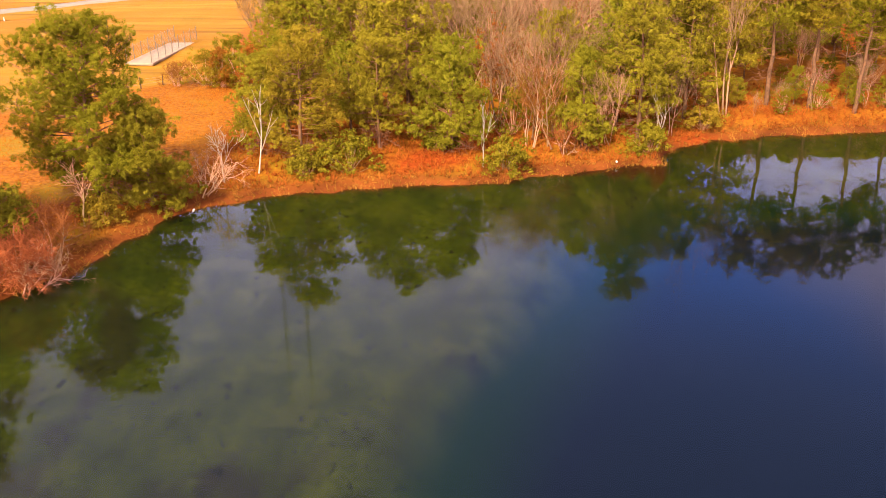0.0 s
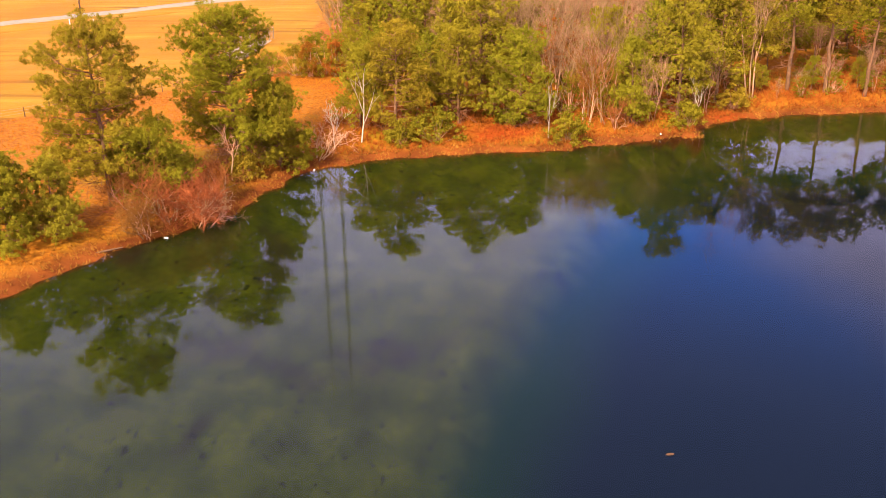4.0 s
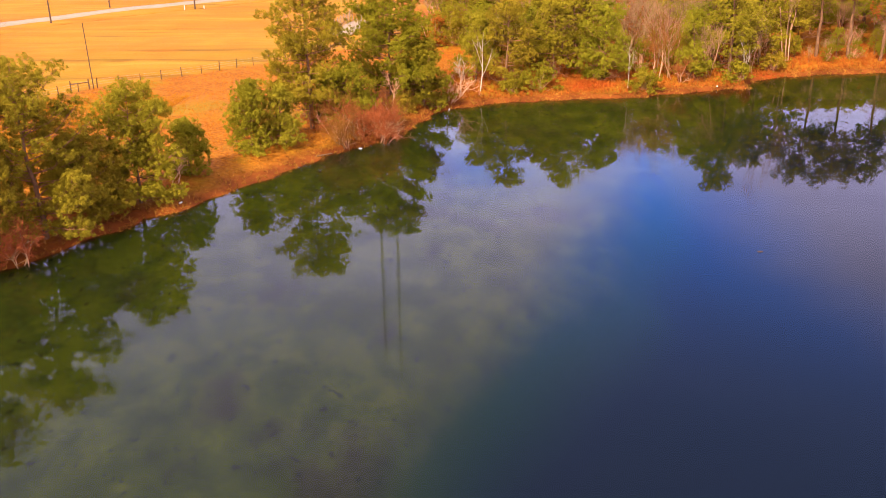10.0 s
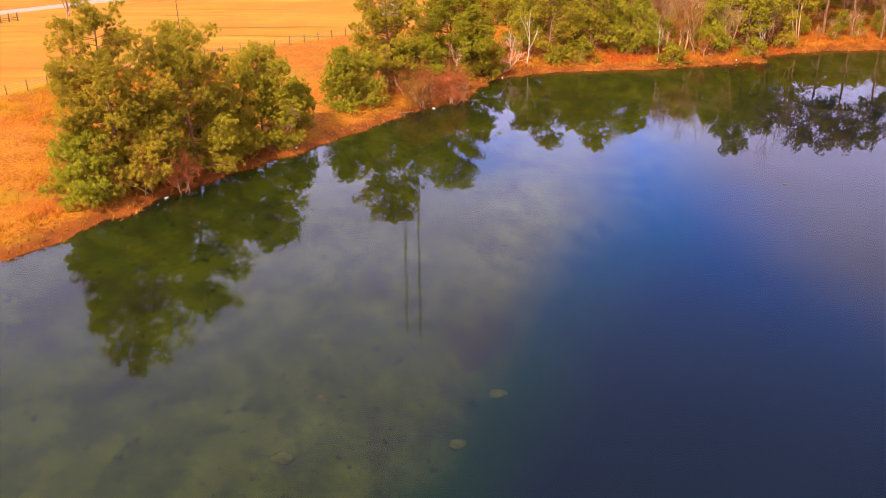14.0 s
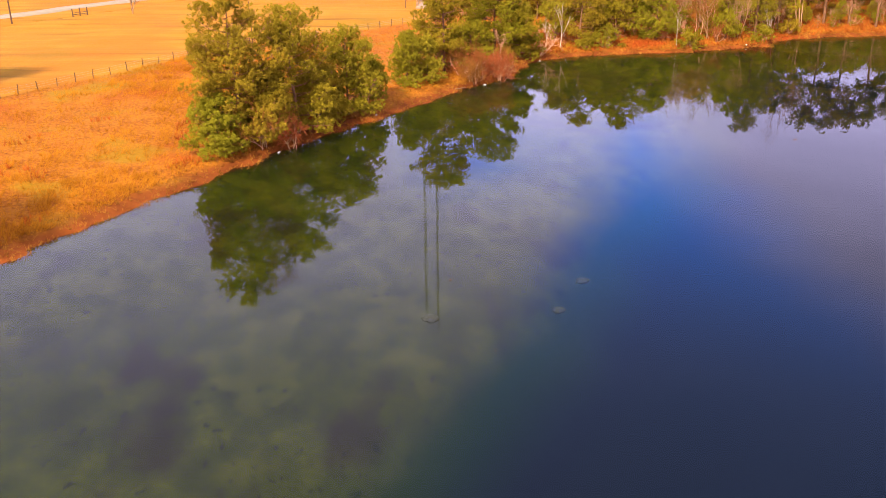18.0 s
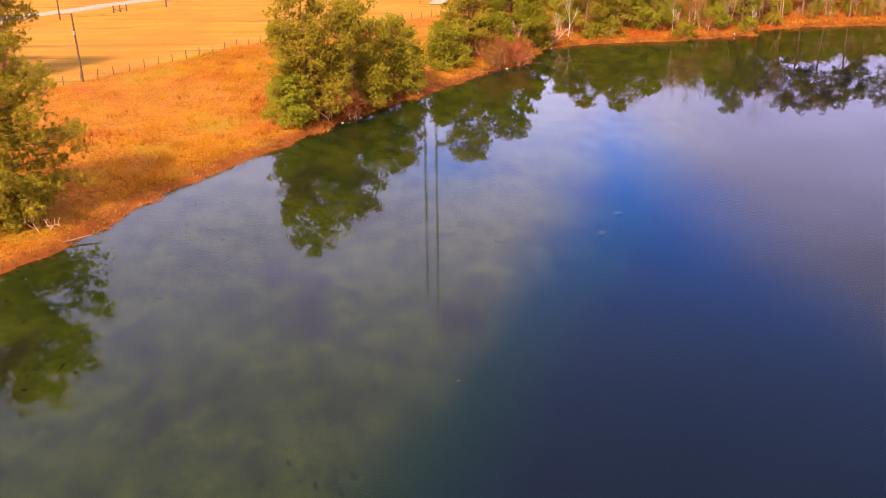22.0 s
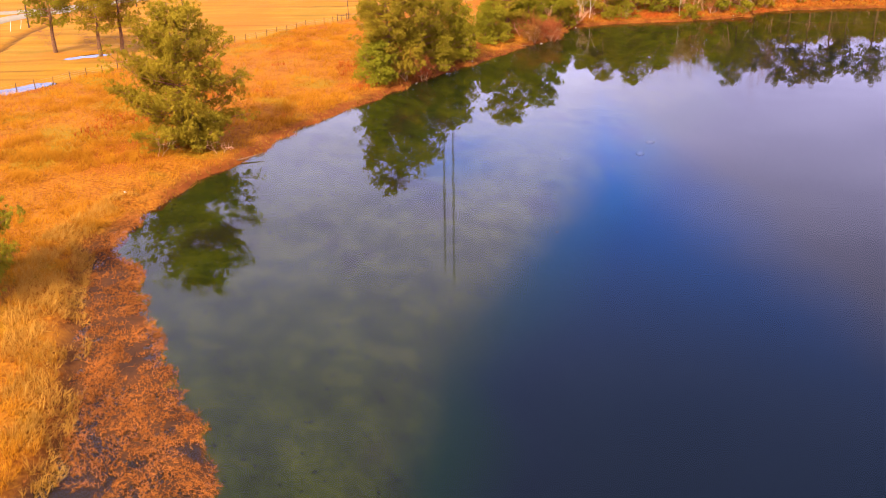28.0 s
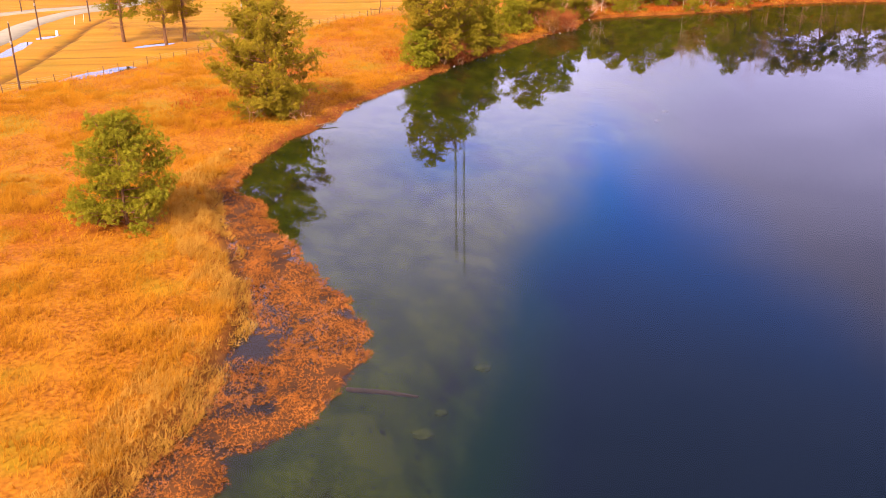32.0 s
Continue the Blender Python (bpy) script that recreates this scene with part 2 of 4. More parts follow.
def ground_material():
    m, nt, b = graph("ground")
    at = {}
    for key in ("shore", "mown", "clay", "marsh", "ditch"):
        a = nt.nodes.new("ShaderNodeAttribute")
        a.attribute_name = key
        at[key] = a.outputs["Fac"]
    fine, mid, big = noise_node(nt, 3.0, 6.0), noise_node(nt, 0.35, 4.0), noise_node(nt, 0.06, 3.0)
    meadow = ramp(nt, fine, [(0.28, (0.16, 0.050, 0.0045)), (0.5, (0.31, 0.117, 0.0085)), (0.75, (0.46, 0.205, 0.0168))])
    meadow = mix_col(nt, span(nt, mid, 0.40, 0.68, 0.0, 0.6), meadow, (0.370, 0.168, 0.0123))
    meadow = mix_col(nt, span(nt, big, 0.50, 0.66, 0.0, 0.7), meadow, (0.29, 0.075, 0.0056))
    meadow = mix_col(nt, span(nt, noise_node(nt, 0.11, 4.0), 0.52, 0.66, 0.0, 0.7), meadow, (0.27, 0.185, 0.0070))
    lines = noise_node(nt, 1.0, 5.0, (0.03, 0.40, 1.0), radians(-44))
    lawn = ramp(nt, lines, [(0.30, (0.20, 0.105, 0.008)), (0.42, (0.33, 0.180, 0.012)), (0.55, (0.40, 0.205, 0.014)), (0.75, (0.45, 0.265, 0.028))])
    lawn = mix_col(nt, span(nt, noise_node(nt, 0.05, 3.0), 0.46, 0.62, 0.0, 0.55), lawn, (0.36, 0.145, 0.010))
    lawn = mix_col(nt, span(nt, noise_node(nt, 0.09, 4.0), 0.54, 0.68, 0.0, 0.55), lawn, (0.235, 0.165, 0.010))
    lawn = mix_col(nt, span(nt, noise_node(nt, 2.2, 5.0), 0.55, 0.75, 0.0, 0.35), lawn, (0.22, 0.10, 0.008))
    land = mix_col(nt, at["mown"], meadow, lawn)
    soil = ramp(nt, mid, [(0.3, (0.115, 0.032, 0.0067)), (0.7, (0.250, 0.078, 0.0134))])
    land = mix_col(nt, span(nt, mix_col(nt, 0.35, at["shore"], noise_node(nt, 0.5, 4.0), "ADD"), 3.4, 0.5), land, soil)
    land = mix_col(nt, at["clay"], land, ramp(nt, fine, [(0.3, (0.235, 0.039, 0.0056)), (0.7, (0.370, 0.084, 0.0090))]))
    land = mix_col(nt, at["ditch"], land, (0.134, 0.067, 0.0112))
    mud = ramp(nt, mid, [(0.35, (0.045, 0.024, 0.0150)), (0.65, (0.11, 0.045, 0.0140))])
    land = mix_col(nt, at["marsh"], land, mud)
    land = mix_col(nt, 1.0, land, (0.86, 0.75, 0.72), "MULTIPLY")
    weed, fluff = noise_node(nt, 0.42, 6.0, (1.0, 0.7, 1.0), radians(25)), noise_node(nt, 2.1, 5.0)
    bed = ramp(nt, weed, [(0.32, (0.088, 0.108, 0.0035)), (0.50, (0.145, 0.170, 0.0045)), (0.68, (0.225, 0.242, 0.0055))])
    bed = mix_col(nt, span(nt, fluff, 0.30, 0.70, 0.40, 0.0), bed, (0.060, 0.068, 0.006))
    bed = mix_col(nt, span(nt, noise_node(nt, 0.20, 3.0), 0.58, 0.64, 0.0, 0.45), bed, (0.250, 0.250, 0.006))
    bed = mix_col(nt, span(nt, noise_node(nt, 0.16, 4.0, (1.0, 0.55, 1.0), radians(35)), 0.55, 0.70, 0.0, 0.7), bed, (0.055, 0.036, 0.032))
    bed = mix_col(nt, span(nt, noise_node(nt, 1.9, 6.0, (1.0, 0.6, 1.0), radians(30)), 0.60, 0.72, 0.0, 0.7), bed, (0.022, 0.024, 0.014))
    bed = mix_col(nt, 1.0, bed, (0.58, 0.60, 0.58), "MULTIPLY")
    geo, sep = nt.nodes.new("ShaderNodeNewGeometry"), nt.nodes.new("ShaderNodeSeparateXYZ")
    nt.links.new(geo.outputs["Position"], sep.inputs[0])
    # deep water's dimming and blue scatter painted into the bed colour, by depth
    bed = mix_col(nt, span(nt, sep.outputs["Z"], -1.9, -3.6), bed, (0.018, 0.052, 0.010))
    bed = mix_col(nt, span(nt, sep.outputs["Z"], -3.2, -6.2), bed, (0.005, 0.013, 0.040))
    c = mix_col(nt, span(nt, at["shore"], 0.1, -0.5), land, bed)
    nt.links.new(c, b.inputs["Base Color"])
    b.inputs["Roughness"].default_value = 0.95
    b.inputs["Specular IOR Level"].default_value = 0.1
    bp = nt.nodes.new("ShaderNodeBump")
    bp.inputs["Distance"].default_value = 0.2
    nt.links.new(span(nt, at["shore"], -0.6, 0.4, 0.0, 0.7), bp.inputs["Strength"])
    nt.links.new(noise_node(nt, 1.6, 4.0), bp.inputs["Height"])
    nt.links.new(bp.outputs[0], b.inputs["Normal"])
    return m


def water_material(name, murk, clear):
    """Sky and trees mirrored by Fresnel over murky water through which the bed shows."""
    m, nt, b = graph(name)
    nt.nodes.remove(b)
    out = nt.nodes["Material Output"]
    gloss = nt.nodes.new("ShaderNodeBsdfGlossy")
    gloss.inputs["Roughness"].default_value = 0.006
    body = nt.nodes.new("ShaderNodeBsdfDiffuse")
    body.inputs[0].default_value = (0.010, 0.014, 0.018, 1)
    see = nt.nodes.new("ShaderNodeBsdfTransparent")
    see.inputs[0].default_value = (*clear, 1)
    inner, outer = nt.nodes.new("ShaderNodeMixShader"), nt.nodes.new("ShaderNodeMixShader")
    inner.inputs[0].default_value = murk
    fres = nt.nodes.new("ShaderNodeFresnel")
    fres.inputs["IOR"].default_value = 1.34
    bp = nt.nodes.new("ShaderNodeBump")
    bp.inputs["Strength"].default_value, bp.inputs["Distance"].default_value = 0.018, 0.05
    nt.links.new(noise_node(nt, 0.9, 1.0), bp.inputs["Height"])
    nt.links.new(bp.outputs[0], gloss.inputs["Normal"])
    nt.links.new(see.outputs[0], inner.inputs[1])
    nt.links.new(body.outputs[0], inner.inputs[2])
    nt.links.new(fres.outputs[0], outer.inputs[0])
    nt.links.new(inner.outputs[0], outer.inputs[1])
    nt.links.new(gloss.outputs[0], outer.inputs[2])
    nt.links.new(outer.outputs[0], out.inputs[0])
    return m


M_GROUND = ground_material()
M_WATER = water_material("pond_water", 0.12, (0.86, 0.94, 0.66))
M_PUDDLE = water_material("puddle_water", 0.85, (0.8, 0.8, 0.7))

# ---------------------------------------------------------------- helpers
rng = np.random.default_rng(7)


def fast_mesh(name, verts, tris, mat):
    me = bpy.data.meshes.new(name)
    v, f = np.asarray(verts, np.float32), np.asarray(tris, np.int32)
    k = f.shape[1]
    me.vertices.add(len(v))
    me.vertices.foreach_set("co", v.ravel())
    me.loops.add(f.size)
    me.loops.foreach_set("vertex_index", f.ravel())
    me.polygons.add(len(f))
    me.polygons.foreach_set("loop_start", np.arange(0, f.size, k, dtype=np.int32))
    me.polygons.foreach_set("loop_total", np.full(len(f), k, np.int32))
    me.materials.append(mat)
    me.update(calc_edges=True)
    return me


def bm_mesh(name, bm, mat):
    me = bpy.data.meshes.new(name)
    bm.to_mesh(me)
    bm.free()
    me.materials.append(mat)
    return me


def thing(name, label, category, group="", at=(0, 0, 0), turn=0.0):
    ob = new(name)
    ob.empty_display_size = 0.3
    ob.matrix_basis = pose(*at, 0, 0, turn)
    return tagged(ob, label, category, group)


def part(name, me, parent, label=""):
    ob = new(name, me)
    ob.parent = parent
    if label:
        ob["label"] = label
    return ob


def many(name, me, parent):
    """A part made of pieces too small to pick apart."""
    return tagged(part(name, me, parent), kind="stuff")


def lattice_noise(x, y, seed=0):
    """Smooth value noise in 0..1 on arrays."""
    xi, yi = np.floor(x), np.floor(y)
    fx, fy = x - xi, y - yi
    fx, fy = fx * fx * (3 - 2 * fx), fy * fy * (3 - 2 * fy)

    def h(a, b):
        s = np.sin(a * 127.1 + b * 311.7 + seed * 74.7) * 43758.5453
        return s - np.floor(s)
    return (h(xi, yi) * (1 - fx) + h(xi + 1, yi) * fx) * (1 - fy) + (h(xi, yi + 1) * (1 - fx) + h(xi + 1, yi + 1) * fx) * fy


def step(v, a, b):
    t = np.clip((v - a) / (b - a), 0, 1)
    return t * t * (3 - 2 * t)


def line_distance(x, y, pts):
    """Distance to a polyline; and whether the point is inside it when closed."""
    best, inside = np.full(np.shape(x), 1e9), np.zeros(np.shape(x), bool)
    for (ax, ay), (bx, by) in zip(pts[:-1], pts[1:]):
        ux, uy = bx - ax, by - ay
        t = np.clip(((x - ax) * ux + (y - ay) * uy) / (ux * ux + uy * uy), 0, 1)
        best = np.minimum(best, np.hypot(x - ax - t * ux, y - ay - t * uy))
        cross = (ay > y) != (by > y)
        if by != ay:
            inside ^= cross & (x < ux * (y - ay) / (by - ay) + ax)
    return best, inside


# ---------------------------------------------------------------- the lie of the land
SHORE = [(-78, -150), (-70, -112), (-66, -96), (-65, -91), (-61, -87), (-58.4, -77.3), (-61.4, -70.2), (-64.5, -63.9), (-68.0, -55.9), (-69.8, -50.5), (-73, -46), (-73.4, -37),
         (-70, -27), (-67, -22), (-65.5, -15), (-62, -7), (-59, -1), (-55, 6), (-52.5, 10.5), (-49, 17), (-46, 22), (-42, 27.5), (-39.5, 31.5), (-36.5, 36), (-33, 41),
         (-30, 45.5), (-26, 50), (-23, 55.5), (-21.5, 60), (-20.5, 63.5), (-17.5, 66), (-13, 68), (-6, 69.6), (3, 70.4), (8, 72.6), (13, 74), (19, 75.2), (21, 80),
         (26, 83), (34, 84.5), (43, 85.5), (62, 85), (85, 76), (104, 50), (114, 5), (114, -60), (100, -125), (60, -170), (0, -185), (-55, -178), (-78, -150)]
SHELF = [(18, 74), (8, 51), (3, 40), (-1, 31), (-5, 19), (-12, 9), (-20, -6), (-25, -18), (-35, -38), (-45, -58), (-49.0, -77), (-53.5, -95), (-60, -150)]
MARSH = [(-74, -36), (-66, -50), (-60, -60), (-54, -78), (-57, -91), (-64, -97), (-70, -110), (-74, -106), (-71, -94), (-69, -85), (-68, -74), (-70.5, -65), (-73.5, -56), (-76.5, -46), (-74, -36)]
FENCE = [(-124, -20), (-112, -2.5), (-99, 15), (-85, 36), (-74, 54), (-63, 71.5), (-52, 80), (-40, 93), (-30, 104)]
DITCH = [(-117, -4), (-117, 13), (-118, 25.5), (-120, 42.5), (-122, 60), (-122, 72)]
VERGE = [(-118, 86), (-112, 93.4), (-103.6, 103.6), (-96, 116), (-90, 128.2), (-82.9, 135.5), (-74.6, 144.5), (-52.9, 165.5)]

# rain puddles: two ends, width
PUDDLES = [((-107.6, 4.6), (-101.2, 14.0), 2.6), ((-105.0, 33.0), (-99.6, 37.2), 2.6), ((-127.6, 39.5), (-125.6, 24.0), 2.2), ((-126.8, 44.6), (-124.8, 49.0), 1.8)]
POOL = 1.32   # their level


def land(x, y):
    """Height of the ground and the masks that go with it, for arrays x and y."""
    x, y = np.asarray(x, float), np.asarray(y, float)
    d, wet = line_distance(x, y, SHORE)
    d = np.where(wet, -d, d) + (lattice_noise(x * 0.55, y * 0.55, 3) - 0.5) * 1.3 + (lattice_noise(x * 1.7, y * 1.7, 4) - 0.5) * 0.6
    dm, inm = line_distance(x, y, MARSH)
    marsh = step(np.where(inm, dm, -dm), -0.3, 1.2)
    marsh = marsh * step(d, -0.7, 0.3)
    mown = step(fence_side(x, y), -0.4, 0.8)
    dd, _ = line_distance(x, y, DITCH)
    dd = np.minimum(dd, 0.55 + line_distance(x, y, VERGE)[0])
    ditch = step(dd + (lattice_noise(x * 0.4, y * 0.4, 8) - 0.5) * 0.6, 1.1, 0.3)
    clay = step(np.hypot((x + 1.5) / 4.2, (y - 74.6) / 3.4) + (lattice_noise(x * 0.6, y * 0.6, 9) - 0.5) * 0.7, 1.1, 0.6)
    clay = np.maximum(clay, 0.8 * step(np.hypot((x - 23.5) / 3, (y - 82.5) / 2.0), 1.2, 0.6))
    h = 0.42 * step(d, 0, 1.1) + 0.55 * step(d, 0.8, 6) + 0.55 * step(d, 5, 22)
    h = h + step(d, 2, 12) * ((lattice_noise(x * 0.07, y * 0.07, 1) - 0.5) * 0.5 + (lattice_noise(x * 0.3, y * 0.3, 2) - 0.5) * 0.16)
    h = h - 0.45 * ditch
    for (ax, ay), (bx, by), width in PUDDLES:
        mx, my, half = (ax + bx) / 2, (ay + by) / 2, math.hypot(bx - ax, by - ay) / 2
        cx, cy = (bx - ax) / 2 / half, (by - ay) / 2 / half
        q = np.hypot(((x - mx) * cx + (y - my) * cy) / half, ((y - my) * cx - (x - mx) * cy) / (width / 2 + 0.2))
        dip = step(q + (lattice_noise(x * 0.8, y * 0.8, 13) - 0.5) * 0.5, 1.7, 0.8)
        h = h * (1 - dip) + (POOL - 0.10) * dip
    flat = 0.03 - 0.13 * step(d, 3.4, 5.0) + 0.14 * (lattice_noise(x * 0.5, y * 0.5, 5) - 0.5) + 0.14 * (lattice_noise(x * 1.6, y * 1.6, 6) - 0.5)
    h = h * (1 - marsh) + flat * marsh
    ds, _ = line_distance(x, y, SHELF)
    deep = np.where(shelf_side(x, y), ds, -ds) + (lattice_noise(x * 0.12, y * 0.12, 7) - 0.5) * 3
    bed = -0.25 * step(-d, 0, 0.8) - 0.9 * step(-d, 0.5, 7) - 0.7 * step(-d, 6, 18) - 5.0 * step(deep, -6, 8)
    bed = bed + 0.25 * (lattice_noise(x * 0.22, y * 0.22, 11) - 0.5) * step(-d, 1, 6)
    z = np.where(d > 0, h, bed * (1 - marsh) + np.minimum(flat, 0.02) * marsh)
    return z, d, mown, clay, marsh, ditch


def fence_side(x, y):
    d, _ = line_distance(x, y, FENCE)
    ring = FENCE + [(-30, 900), (-900, 900), (-900, -20), FENCE[0]]
    _, inside = line_distance(x, y, ring)
    return np.where(inside, d, -d)


def shelf_side(x, y):
    ring = SHELF + [(-64, -400), (400, -400), (400, 74), SHELF[0]]
    return line_distance(x, y, ring)[1]


def gz(x, y):
    return float(land(np.array([x]), np.array([y]))[0][0])


def axis(lo, hi, fine, far):
    inner = np.arange(lo, hi + fine / 2, fine)
    grow = np.array([4, 10, 20, 40, 80, 160, 320, 640, 1400.0])
    return np.concatenate([(lo - grow[grow <= far])[::-1], inner, hi + grow[grow <= far]])


gx, gy = axis(-160, 112, 0.9, 1400), axis(-150, 176, 0.9, 1400)
GX, GY = np.meshgrid(gx, gy)
z, shore_d, mown, clay, marsh, ditch = land(GX.ravel(), GY.ravel())
near_marsh = line_distance(GX.ravel(), GY.ravel(), MARSH)[0]
shore_d = shore_d + np.where(shore_d > 0.15, 2.0 * step(near_marsh, 5.0, 2.0), 0.0)
nx, ny = len(gx), len(gy)
idx = np.arange(nx * ny).reshape(ny, nx)
quads = np.stack([idx[:-1, :-1], idx[:-1, 1:], idx[1:, 1:], idx[1:, :-1]], -1).reshape(-1, 4)
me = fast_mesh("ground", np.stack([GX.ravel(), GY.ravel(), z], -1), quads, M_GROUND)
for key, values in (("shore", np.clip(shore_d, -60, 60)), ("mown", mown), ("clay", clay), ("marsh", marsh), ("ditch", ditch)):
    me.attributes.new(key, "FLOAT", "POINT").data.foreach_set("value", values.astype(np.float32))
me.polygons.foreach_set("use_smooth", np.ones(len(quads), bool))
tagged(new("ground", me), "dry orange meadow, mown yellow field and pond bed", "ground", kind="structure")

# the pond's surface, a little larger than the pond: the bank rises through it
pond = bmesh.new()
bmesh.ops.create_grid(pond, x_segments=40, y_segments=50, size=1)
for v in pond.verts:
    v.co = Vector((20 + v.co.x * 100, -45 + v.co.y * 133, 0.0))
water = new("water", bm_mesh("water", pond, M_WATER))
tagged(water, "still pond water with green shallows and deep blue middle", "pond", kind="structure")

# ---------------------------------------------------------------- plants


def tubes(segments, sides=5):
    """Tapered tubes: rows of (a, b, radius at a, radius at b)."""
    a = np.array([s[0] for s in segments], float)
    b = np.array([s[1] for s in segments], float)
    ra, rb = np.array([s[2] for s in segments]), np.array([s[3] for s in segments])
    d = b - a
    d /= np.linalg.norm(d, axis=1, keepdims=True) + 1e-9
    ref = np.where(np.abs(d[:, 2:3]) > 0.9, [[1.0, 0, 0]], [[0, 0, 1.0]])
    u = np.cross(d, ref)
    u /= np.linalg.norm(u, axis=1, keepdims=True)
    w = np.cross(d, u)
    ang = np.arange(sides) / sides * 2 * np.pi
    ring = np.cos(ang)[None, :, None] * u[:, None] + np.sin(ang)[None, :, None] * w[:, None]
    v = np.concatenate([a[:, None] + ring * ra[:, None, None], b[:, None] + ring * rb[:, None, None]], 1)
    n = len(segments)
    k = np.arange(sides)
    f = np.stack([k, (k + 1) % sides, sides + (k + 1) % sides, sides + k], -1)
    faces = (f[None] + (np.arange(n) * 2 * sides)[:, None, None]).reshape(-1, 4)
    return v.reshape(-1, 3), faces


def blades(centres, ways, r, count, length, width, spread, droop=0.0, facing=None):
    """A tuft of narrow pointed blades at every centre, fanned about its way."""
    n = len(centres)
    c = np.repeat(centres, count, 0)
    w = np.repeat(ways, count, 0) + r.normal(0, spread, (n * count, 3))
    w[:, 2] -= droop
    w /= np.linalg.norm(w, axis=1, keepdims=True) + 1e-9
    turn = r.normal(0, 1, (n * count, 3))
    if facing is not None:      # blades show their flat to the outside of the tuft
        turn = turn * 0.45 + np.repeat(facing, count, 0)
    side = np.cross(w, turn)
    side /= np.linalg.norm(side, axis=1, keepdims=True) + 1e-9
    ln = np.repeat(np.broadcast_to(np.asarray(length, float), (n,)), count)[:, None] * r.uniform(0.6, 1.25, (n * count, 1))
    wd = width * r.uniform(0.7, 1.3, (n * count, 1))
    v = np.stack([c - side * wd, c + side * wd, c + w * ln], 1).reshape(-1, 3)
    return v, np.arange(len(v)).reshape(-1, 3)


def puffs(centres, r, count, radius, size):
    """A loose ball of small leaves at every centre."""
    n = len(centres)
    o = r.normal(0, 1, (n * count, 3))
    o /= np.linalg.norm(o, axis=1, keepdims=True)
    c = np.repeat(centres, count, 0) + o * radius * r.uniform(0.35, 1.0, (n * count, 1)) * [1, 1, 0.75]
    u = np.cross(o, r.normal(0, 1, o.shape))
    u /= np.linalg.norm(u, axis=1, keepdims=True) + 1e-9
    w = np.cross(o + r.normal(0, 0.5, o.shape), u)
    w /= np.linalg.norm(w, axis=1, keepdims=True) + 1e-9
    s = size * r.uniform(0.6, 1.3, (n * count, 1))
    v = np.stack([c - u * s, c + u * s * 0.3 - w * s * 0.6, c + u * s + w * s * 0.2, c + w * s * 0.8], 1).reshape(-1, 3)
    return v, np.arange(len(v)).reshape(-1, 4)


